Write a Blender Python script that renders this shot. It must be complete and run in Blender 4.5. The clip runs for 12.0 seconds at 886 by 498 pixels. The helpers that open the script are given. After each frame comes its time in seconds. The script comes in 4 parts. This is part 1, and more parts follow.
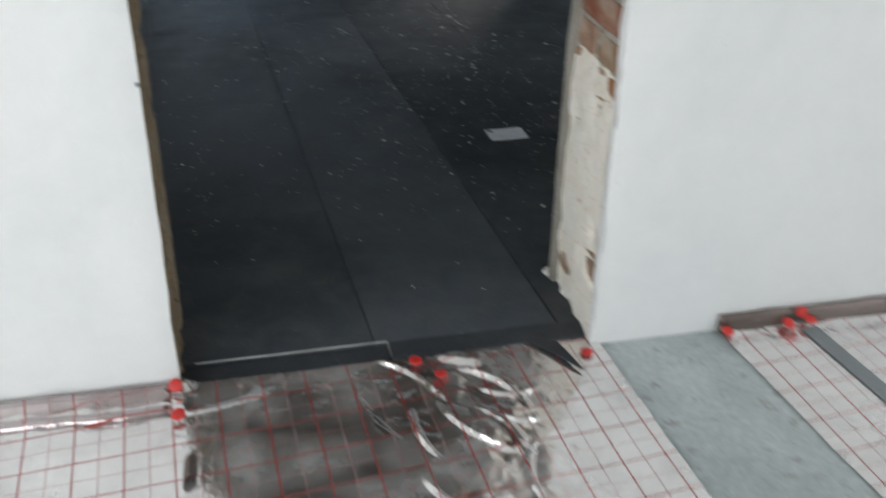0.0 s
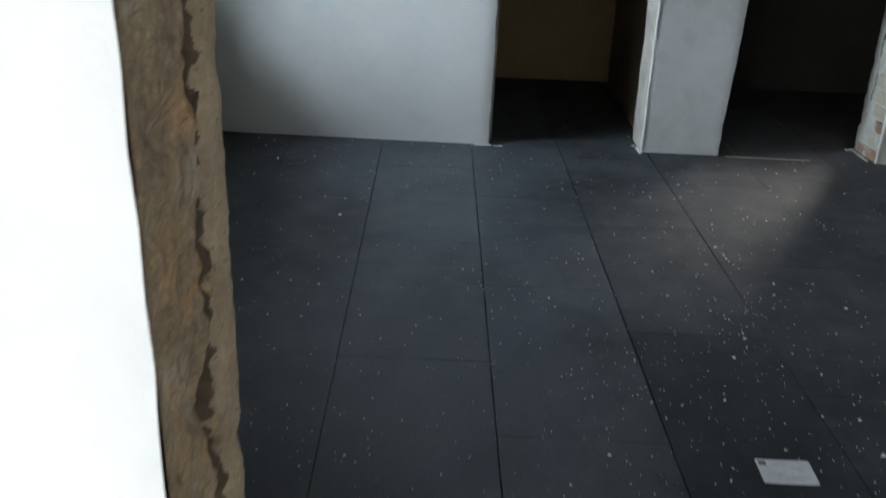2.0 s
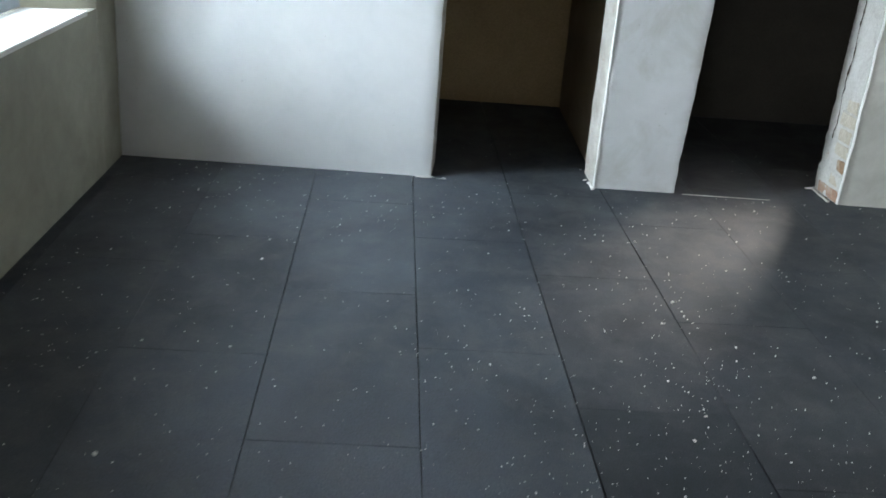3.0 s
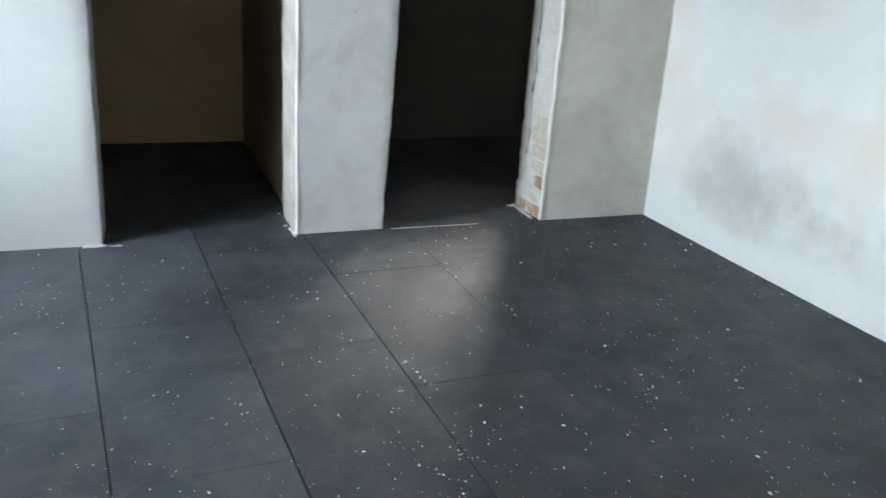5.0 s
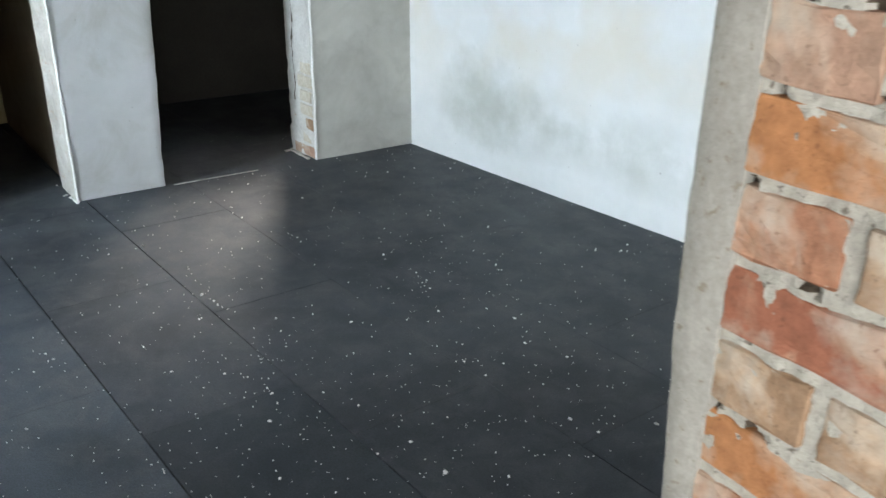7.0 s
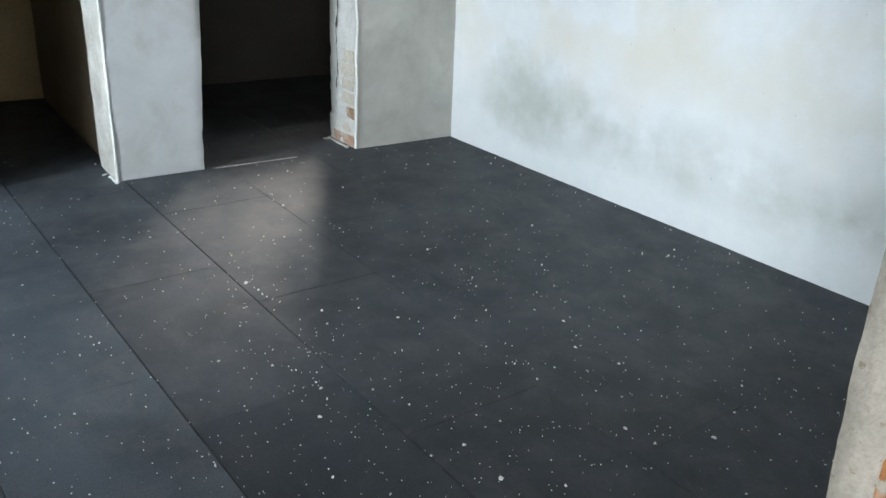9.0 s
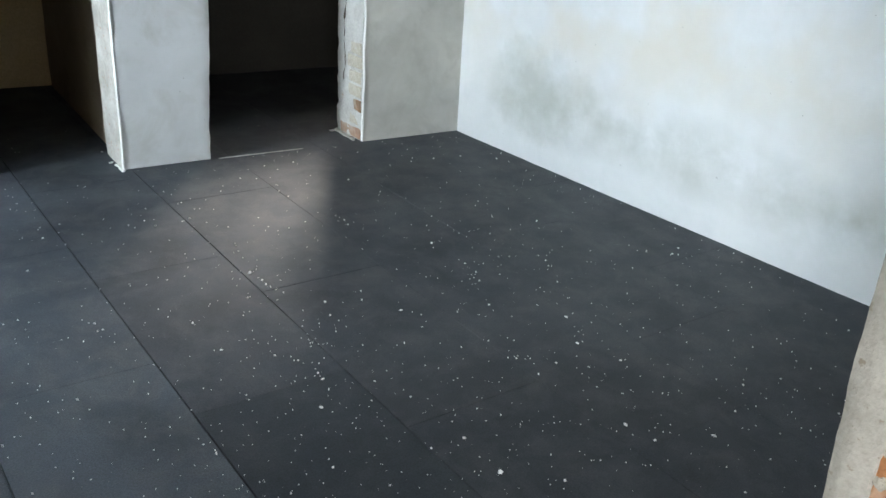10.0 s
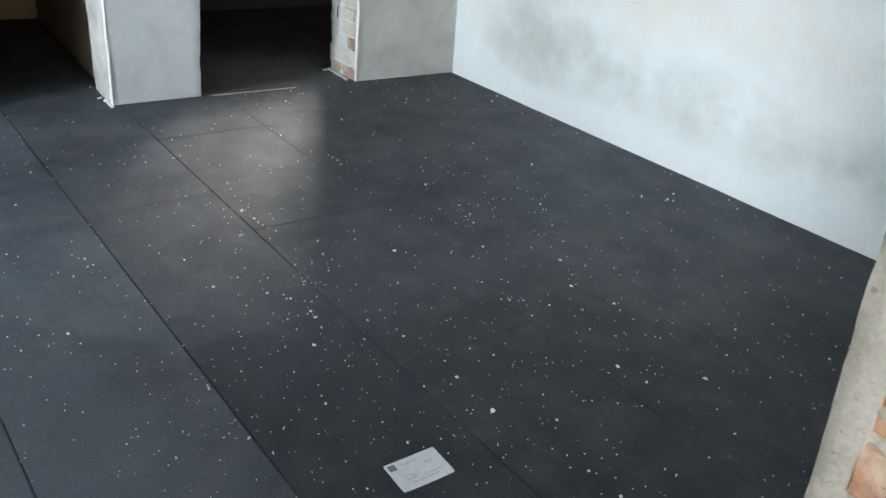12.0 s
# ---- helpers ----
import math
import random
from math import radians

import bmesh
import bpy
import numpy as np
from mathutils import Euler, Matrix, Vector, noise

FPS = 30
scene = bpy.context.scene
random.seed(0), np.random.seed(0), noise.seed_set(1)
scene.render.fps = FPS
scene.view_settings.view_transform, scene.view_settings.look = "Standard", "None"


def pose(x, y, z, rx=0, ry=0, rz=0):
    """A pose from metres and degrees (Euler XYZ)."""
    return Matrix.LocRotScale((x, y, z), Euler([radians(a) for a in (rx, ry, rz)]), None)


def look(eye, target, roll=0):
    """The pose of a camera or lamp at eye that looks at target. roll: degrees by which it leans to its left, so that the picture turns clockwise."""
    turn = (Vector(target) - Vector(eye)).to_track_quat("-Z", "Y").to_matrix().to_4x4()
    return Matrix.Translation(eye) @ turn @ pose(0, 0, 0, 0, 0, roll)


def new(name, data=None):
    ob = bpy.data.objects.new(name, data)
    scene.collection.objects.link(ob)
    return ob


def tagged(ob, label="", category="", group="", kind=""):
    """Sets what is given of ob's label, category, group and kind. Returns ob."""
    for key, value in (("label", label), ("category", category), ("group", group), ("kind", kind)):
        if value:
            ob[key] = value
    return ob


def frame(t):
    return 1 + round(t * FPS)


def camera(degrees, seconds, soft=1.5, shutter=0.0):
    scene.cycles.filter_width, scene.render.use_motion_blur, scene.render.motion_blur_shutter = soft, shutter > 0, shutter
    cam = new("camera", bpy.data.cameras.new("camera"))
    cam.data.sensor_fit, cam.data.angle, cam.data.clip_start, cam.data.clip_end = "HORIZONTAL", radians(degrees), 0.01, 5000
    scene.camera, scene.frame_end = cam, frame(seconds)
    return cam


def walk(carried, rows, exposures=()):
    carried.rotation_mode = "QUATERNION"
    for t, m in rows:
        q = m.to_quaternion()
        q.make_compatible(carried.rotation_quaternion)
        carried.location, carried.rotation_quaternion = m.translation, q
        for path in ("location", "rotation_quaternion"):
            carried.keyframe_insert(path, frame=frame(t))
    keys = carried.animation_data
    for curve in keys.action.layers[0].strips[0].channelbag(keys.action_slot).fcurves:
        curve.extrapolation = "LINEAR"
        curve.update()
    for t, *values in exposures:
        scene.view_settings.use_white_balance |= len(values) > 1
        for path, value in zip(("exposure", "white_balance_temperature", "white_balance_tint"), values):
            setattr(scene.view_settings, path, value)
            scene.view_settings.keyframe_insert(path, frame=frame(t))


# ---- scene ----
cam = camera(55.1, 12.0, shutter=0.5)
PATH = [
    (0, (0.679, 0.046, 1.367), (1.064, 1.684, 0.287), 2.0),
    (0.2, (0.671, 0.144, 1.364), (0.97, 1.817, 0.31), 2.2),
    (0.4, (0.64, 0.278, 1.384), (0.931, 1.96, 0.342), 4.2),
    (0.8, (0.645, 0.485, 1.396), (0.911, 2.177, 0.365), 4.7),
    (1.2, (0.726, 0.668, 1.425), (0.847, 2.421, 0.47), 2.7),
    (1.5, (0.781, 0.8, 1.454), (0.739, 2.572, 0.528), 1.2),
    (2, (0.785, 0.991, 1.489), (0.643, 2.784, 0.638), 1.5),
    (2.2, (0.784, 1.080, 1.489), (0.641, 2.881, 0.660), 1.7),
    (2.5, (0.803, 1.194, 1.502), (0.662, 2.986, 0.669), 2.0),
    (2.7, (0.810, 1.270, 1.505), (0.718, 3.063, 0.670), 2.8),
    (4.3, (0.885, 1.802, 1.512), (1.045, 3.628, 0.712), 3.2),
    (4.5, (0.863, 1.842, 1.534), (1.242, 3.641, 0.748), 4.5),
    (5, (0.847, 1.87, 1.511), (1.503, 3.594, 0.738), 4.6),
    (5.5, (0.86, 1.709, 1.504), (1.686, 3.359, 0.734), 4.6),
    (6, (0.837, 1.554, 1.465), (1.78, 3.125, 0.662), 4.8),
    (6.2, (0.819, 1.493, 1.46), (1.799, 3.035, 0.645), 4.3),
    (6.5, (0.799, 1.446, 1.482), (1.818, 2.957, 0.659), 4.2),
    (7, (0.788, 1.472, 1.495), (1.831, 2.966, 0.671), 1.7),
    (7.5, (0.739, 1.561, 1.494), (1.773, 3.056, 0.659), 1.2),
    (9.5, (0.695, 1.606, 1.488), (1.71, 3.105, 0.637), 4.7),
    (10, (0.694, 1.6, 1.486), (1.705, 3.097, 0.629), 4.9),
    (10.5, (0.696, 1.596, 1.466), (1.703, 3.086, 0.589), 4.9),
    (11, (0.718, 1.579, 1.447), (1.717, 3.034, 0.506), 5.4),
    (11.5, (0.715, 1.585, 1.45), (1.724, 3.02, 0.49), 5.8),
    (12, (0.691, 1.614, 1.45), (1.7, 3.048, 0.487), 6.3),
]
EXPOSURES = [(0.0, -1.35), (0.5, -1.38), (1.0, -1.27), (1.5, -1.15), (2.0, -0.93), (2.3, -0.44), (2.5, -0.10), (4.3, 0.04), (12.0, 0.08)]
walk(cam, [(t, look(eye, target, roll)) for t, eye, target, roll in PATH], EXPOSURES)

# ---- world and light ----
world = bpy.data.worlds.new("sky")
scene.world = world
world.use_nodes = True
wn = world.node_tree
sky = wn.nodes.new("ShaderNodeTexSky")
sky.sky_type, sky.sun_disc = "NISHITA", False
sky.sun_elevation, sky.sun_rotation = radians(48), radians(40)
wn.nodes["Background"].inputs["Strength"].default_value = 0.06
wn.links.new(sky.outputs[0], wn.nodes["Background"].inputs["Color"])


def window_lamp(name, at, toward, width, height, power, colour):
    """An area lamp for daylight, in a window's opening or outside it."""
    data = bpy.data.lights.new(name, "AREA")
    data.shape, data.size, data.size_y = "RECTANGLE", width, height
    data.energy, data.color = power, colour
    ob = new(name, data)
    ob.matrix_world = look(at, toward)
    return ob


window_lamp("daylight_west", (-2.75, 5.30, 1.85), (-1.75, 5.12, 0.95), 2.4, 2.2, 395, (0.75, 0.89, 1.0))
# added narrow lamp, no seen source: brightens the middle of the far wall
window_lamp("extra_beam_west", (-2.75, 4.30, 1.70), (0.4, 5.3, 1.0), 0.42, 1.4, 220, (0.76, 0.89, 1.0))
window_lamp("high_sky_west", (-2.90, 3.27, 3.20), (-0.30, 5.40, 0.55), 0.9, 0.9, 120, (0.74, 0.88, 1.0))
window_lamp("daylight_north", (5.06, 9.76, 3.68), (2.1, 5.0, 0.0), 1.0, 0.4, 340, (1.0, 0.92, 0.85))
window_lamp("daylight_hall", (-1.25, -2.75, 1.50), (1.0, 1.6, 0.9), 1.7, 1.4, 154, (0.905, 0.97, 1.0))
# two unseen fills, added to brighten the brick jamb and the hall wall
window_lamp("hall_fill_west", (-2.42, -0.55, 1.50), (1.4, 1.7, 0.9), 1.5, 1.4, 118, (0.95, 0.98, 1.0))
window_lamp("hall_fill_side", (4.35, -0.40, 1.50), (0.6, 1.6, 0.9), 1.6, 1.4, 74, (0.905, 0.97, 1.0))



# ---- materials ----
def nodes_of(name):
    m = bpy.data.materials.new(name)
    m.use_nodes = True
    return m, m.node_tree, m.node_tree.nodes["Principled BSDF"]


def noise_node(nt, scale, detail=4.0, rough=0.6, vec=None, dist=0.0):
    n = nt.nodes.new("ShaderNodeTexNoise")
    n.inputs["Scale"].default_value, n.inputs["Detail"].default_value = scale, detail
    n.inputs["Roughness"].default_value, n.inputs["Distortion"].default_value = rough, dist
    if vec:
        nt.links.new(vec, n.inputs["Vector"])
    return n.outputs["Fac"]


def ramp(nt, fac, stops):
    r = nt.nodes.new("ShaderNodeValToRGB")
    els = r.color_ramp.elements
    while len(els) < len(stops):
        els.new(0.5)
    for e, (p, c) in zip(els, stops):
        e.position = p
        e.color = (*c, 1) if len(c) == 3 else c
    nt.links.new(fac, r.inputs["Fac"])
    return r.outputs["Color"]


def grey(v):
    return (v, v, v)


def mixed(nt, fac, a, b, mode="MIX"):
    n = nt.nodes.new("ShaderNodeMix")
    n.data_type, n.blend_type = "RGBA", mode
    for sock, val in ((n.inputs[0], fac), (n.inputs[6], a), (n.inputs[7], b)):
        if isinstance(val, bpy.types.NodeSocket):
            nt.links.new(val, sock)
        elif isinstance(val, (int, float)):
            sock.default_value = val
        else:
            sock.default_value = (*val, 1)
    return n.outputs[2]


def maths(nt, op, a, b=0.0, c=0.0):
    n = nt.nodes.new("ShaderNodeMath")
    n.operation = op
    for sock, val in zip(n.inputs, (a, b, c)):
        if isinstance(val, bpy.types.NodeSocket):
            nt.links.new(val, sock)
        else:
            sock.default_value = val
    return n.outputs[0]


def bump(nt, bsdf, height, strength, dist):
    b = nt.nodes.new("ShaderNodeBump")
    b.inputs["Strength"].default_value, b.inputs["Distance"].default_value = strength, dist
    nt.links.new(height, b.inputs["Height"])
    nt.links.new(b.outputs[0], bsdf.inputs["Normal"])


def coords(nt):
    return nt.nodes.new("ShaderNodeTexCoord").outputs["Object"]


def axes(nt, vec):
    s = nt.nodes.new("ShaderNodeSeparateXYZ")
    nt.links.new(vec, s.inputs[0])
    return s.outputs


def earthy(name, low, high, scale, rough=0.85, grain=90.0, depth=0.004, speck=None, spec=0.3):
    """A mineral surface: two colours in soft patches, fine grain, optional dark specks."""
    m, nt, b = nodes_of(name)
    v = coords(nt)
    col = ramp(nt, noise_node(nt, scale, 5, 0.65, v, 0.4), [(0.32, low), (0.68, high)])
    fine = noise_node(nt, grain, 3, 0.7, v)
    col = mixed(nt, 0.35, col, ramp(nt, fine, [(0.3, grey(0.35)), (0.7, grey(0.75))]), "OVERLAY")
    if speck:
        mask = ramp(nt, noise_node(nt, scale * 7, 3, 0.6, v), [(0.62, grey(0)), (0.68, grey(1))])
        col = mixed(nt, mask, col, speck)
    nt.links.new(col, b.inputs["Base Color"])
    b.inputs["Roughness"].default_value = rough
    b.inputs["Specular IOR Level"].default_value = spec
    bump(nt, b, maths(nt, "ADD", fine, noise_node(nt, scale * 5, 4, 0.6, v)), 0.6, depth)
    return m


def plaster(name, base, shade, stain=None, worn=None):
    """Trowelled white plaster: cloudy tone, faint trowel marks; stain adds a blotchy band of damp."""
    m, nt, b = nodes_of(name)
    v = coords(nt)
    cloud = noise_node(nt, 1.7, 5, 0.6, v, 0.8)
    col = ramp(nt, cloud, [(0.3, shade), (0.62, base)])
    smear = noise_node(nt, 9, 4, 0.7, v, 0.5)
    col = mixed(nt, 0.12, col, ramp(nt, smear, [(0.35, grey(0.3)), (0.65, grey(0.8))]), "OVERLAY")
    if stain:
        x, y, z = axes(nt, v)
        wander = noise_node(nt, 1.6, 3, 0.5, v, 0.0)
        mid = maths(nt, "ADD", 0.17, maths(nt, "MULTIPLY", wander, 0.26))
        off = maths(nt, "ABSOLUTE", maths(nt, "SUBTRACT", z, mid))
        band = ramp(nt, off, [(0.02, grey(1)), (0.20, grey(0))])
        patch = ramp(nt, noise_node(nt, 2.7, 5, 0.6, v, 0.0), [(0.36, grey(0)), (0.64, grey(1))])
        reach = ramp(nt, maths(nt, "ADD", maths(nt, "MULTIPLY", maths(nt, "SUBTRACT", 5.32, y), 3.0), maths(nt, "MULTIPLY", noise_node(nt, 9, 3, 0.6, v), 0.2)), [(0.10, grey(0)), (0.55, grey(1))])
        m1 = maths(nt, "MULTIPLY", maths(nt, "MULTIPLY", maths(nt, "MULTIPLY", band, patch), 0.72), reach)
        col = mixed(nt, m1, col, stain)
        # a rounder patch of damp near the corner
        dy = maths(nt, "MULTIPLY", maths(nt, "SUBTRACT", y, 4.92), 0.75)
        dz = maths(nt, "SUBTRACT", z, 0.39)
        away = maths(nt, "SQRT", maths(nt, "ADD", maths(nt, "MULTIPLY", dy, dy), maths(nt, "MULTIPLY", dz, dz)))
        away = maths(nt, "ADD", away, maths(nt, "MULTIPLY", maths(nt, "SUBTRACT", noise_node(nt, 5, 4, 0.65, v, 0.0), 0.5), 0.45))
        col = mixed(nt, maths(nt, "MULTIPLY", ramp(nt, away, [(0.05, grey(0.62)), (0.27, grey(0))]), reach), col, stain)
        ochre = ramp(nt, noise_node(nt, 2.3, 3, 0.5, v), [(0.46, grey(0)), (0.68, grey(0.6))])
        high = ramp(nt, z, [(0.25, grey(0)), (0.75, grey(1))])
        col = mixed(nt, maths(nt, "MULTIPLY", ochre, high), col, (0.74, 0.66, 0.53))
    if worn:
        grime = ramp(nt, noise_node(nt, 3.1, 5, 0.65, v, 0.5), [(0.50, grey(0)), (0.72, grey(0.75))])
        col = mixed(nt, grime, col, worn)
    dots = ramp(nt, noise_node(nt, 38, 2, 0.5, v), [(0.77, grey(0)), (0.80, grey(0.6))])
    col = mixed(nt, dots, col, (0.33, 0.31, 0.28))
    nt.links.new(col, b.inputs["Base Color"])
    b.inputs["Roughness"].default_value = 0.78
    b.inputs["Specular IOR Level"].default_value = 0.25
    bump(nt, b, maths(nt, "ADD", smear, maths(nt, "MULTIPLY", noise_node(nt, 140, 2, 0.6, v), 0.5)), 0.35, 0.003)
    return m


white_plaster = plaster("white_plaster", (0.80, 0.80, 0.79), (0.74, 0.75, 0.75))
pier_plaster = plaster("pier_plaster", (0.79, 0.79, 0.79), (0.70, 0.70, 0.69), None, (0.56, 0.545, 0.49))
stained_plaster = plaster("stained_plaster", (0.80, 0.80, 0.785), (0.73, 0.74, 0.73), (0.44, 0.45, 0.39))
# warm grey, set darker because this window wall gets only bounced light
west_plaster_shaded = plaster("west_plaster_shaded", (0.39, 0.375, 0.30), (0.29, 0.275, 0.215))
grey_plaster = plaster("grey_plaster", (0.69, 0.67, 0.61), (0.52, 0.505, 0.46), None, (0.44, 0.425, 0.38))
# one ochre plaster: lifted for the lit back wall, darker copy for the shaded side
ochre_plaster = earthy("ochre_plaster", (0.43, 0.32, 0.175), (0.55, 0.42, 0.24), 2.0, 0.9)
shaded_ochre_plaster = earthy("shaded_ochre_plaster", (0.19, 0.145, 0.095), (0.28, 0.22, 0.15), 2.0, 0.9)
# near-black: the gloom of the unlit back room put into its plaster
unlit_plaster = earthy("unlit_plaster", (0.036, 0.034, 0.030), (0.054, 0.050, 0.044), 2.0, 0.9)


def clay_material():
    """Raw clay render: ochre and grey-brown patches, straw-like upright streaks, dark pits."""
    m, nt, b = nodes_of("clay_render")
    v = coords(nt)
    tall = nt.nodes.new("ShaderNodeMapping")
    tall.inputs["Scale"].default_value = (1.0, 1.0, 0.75)
    nt.links.new(v, tall.inputs["Vector"])
    col = ramp(nt, noise_node(nt, 16, 6, 0.75, v, 0.0), [(0.34, (0.175, 0.137, 0.098)), (0.50, (0.255, 0.192, 0.124)), (0.66, (0.35, 0.222, 0.112))])
    pale = ramp(nt, noise_node(nt, 13, 5, 0.75, tall.outputs[0], 0.0), [(0.50, grey(0)), (0.66, grey(0.7))])
    col = mixed(nt, pale, col, (0.30, 0.265, 0.215))
    streak = ramp(nt, noise_node(nt, 34, 5, 0.75, tall.outputs[0], 0.0), [(0.58, grey(0)), (0.68, grey(0.75))])
    col = mixed(nt, streak, col, (0.085, 0.062, 0.042))
    fine = noise_node(nt, 95, 3, 0.7, v)
    col = mixed(nt, 0.45, col, ramp(nt, fine, [(0.3, grey(0.3)), (0.7, grey(0.75))]), "OVERLAY")
    nt.links.new(col, b.inputs["Base Color"])
    b.inputs["Roughness"].default_value, b.inputs["Specular IOR Level"].default_value = 0.95, 0.2
    bump(nt, b, maths(nt, "ADD", fine, noise_node(nt, 55, 5, 0.75, v)), 1.0, 0.008)
    return m


clay = clay_material()
# dark brown that stands for the shade deep in cracks and holes
recess_shade = earthy("recess_shade", (0.045, 0.034, 0.025), (0.105, 0.078, 0.052), 22.0, 0.98, 120, 0.006)
clay_pale = earthy("pale_clay", (0.21, 0.165, 0.112), (0.31, 0.245, 0.17), 15.0, 0.95, 80, 0.008, (0.12, 0.09, 0.06))
mortar = earthy("lime_mortar", (0.31, 0.288, 0.245), (0.42, 0.395, 0.34), 14.0, 0.92, 110, 0.006, (0.15, 0.13, 0.105))
edge_plaster = earthy("edge_plaster", (0.245, 0.228, 0.198), (0.32, 0.30, 0.265), 9.0, 0.9, 120, 0.003, (0.22, 0.19, 0.15))
rough_reveal = earthy("rough_reveal", (0.37, 0.345, 0.30), (0.54, 0.52, 0.475), 9.0, 0.92, 80, 0.008, (0.42, 0.26, 0.16))
smear = earthy("plaster_smear", (0.85, 0.79, 0.67), (0.92, 0.885, 0.81), 8.0, 0.92, 90, 0.006, (0.66, 0.48, 0.36))
old_lime = earthy("old_lime", (0.43, 0.415, 0.38), (0.57, 0.555, 0.52), 7.0, 0.92, 90, 0.004)
bead_white = earthy("bead_white", (0.78, 0.77, 0.73), (0.86, 0.85, 0.82), 12.0, 0.7, 90, 0.001)
crumb_white = earthy("crumb_white", (0.84, 0.82, 0.78), (0.92, 0.91, 0.89), 40.0, 0.9, 300, 0.001)
concrete = earthy("concrete", (0.345, 0.385, 0.385), (0.48, 0.52, 0.52), 3.5, 0.8, 60, 0.003, (0.33, 0.335, 0.33))
# near-black slab: the shade down in the board joints put into its colour
joint_shade_slab = earthy("joint_shade_slab", (0.012, 0.012, 0.013), (0.022, 0.022, 0.023), 6.0, 0.95)
brown_wood = earthy("brown_wood", (0.075, 0.048, 0.03), (0.13, 0.085, 0.055), 3.0, 0.8)
ceiling_paint = earthy("ceiling_paint", (0.72, 0.72, 0.70), (0.80, 0.80, 0.78), 1.5, 0.9)

BRICK_TONES = ((0.38, 0.235, 0.165), (0.40, 0.18, 0.078), (0.345, 0.165, 0.098), (0.30, 0.118, 0.070), (0.315, 0.198, 0.120))


def brick_material(i, tone):
    m, nt, b = nodes_of("brick_clay")
    v = coords(nt)
    darker = tuple(c * 0.80 for c in tone)
    col = ramp(nt, noise_node(nt, 16, 5, 0.65, v, 0.6), [(0.3, darker), (0.65, tone)])
    pale = ramp(nt, noise_node(nt, 11 + i, 4, 0.6, v, 0.6), [(0.48, grey(0)), (0.72, grey(0.5))])
    col = mixed(nt, pale, col, (0.50, 0.39, 0.28))
    mottle = ramp(nt, noise_node(nt, 42, 4, 0.7, v, 0.3), [(0.35, grey(0.28)), (0.68, grey(0.72))])
    col = mixed(nt, 0.42, col, mottle, "OVERLAY")
    crust = ramp(nt, noise_node(nt, 9 + i, 4, 0.65, v, 0.2), [(0.50, grey(0)), (0.70, grey(0.6))])
    col = mixed(nt, crust, col, (0.45, 0.41, 0.345))
    soot = ramp(nt, noise_node(nt, 26 + 2 * i, 5, 0.75, v, 0.3), [(0.62, grey(0)), (0.76, grey(0.32))])
    col = mixed(nt, soot, col, tuple(c * 0.45 for c in tone))
    pits = ramp(nt, noise_node(nt, 130, 2, 0.5, v), [(0.64, grey(0)), (0.72, grey(0.5))])
    col = mixed(nt, pits, col, tuple(c * 0.4 for c in tone))
    nt.links.new(col, b.inputs["Base Color"])
    b.inputs["Roughness"].default_value, b.inputs["Specular IOR Level"].default_value = 0.92, 0.2
    bump(nt, b, maths(nt, "ADD", noise_node(nt, 60, 4, 0.6, v), noise_node(nt, 190, 2, 0.6, v)), 0.42, 0.003)
    return m


pale_brick = earthy("pale_brick", (0.40, 0.355, 0.275), (0.52, 0.475, 0.39), 12.0, 0.92, 90, 0.005)
BRICKS = [brick_material(i, tone) for i, tone in enumerate(BRICK_TONES)]


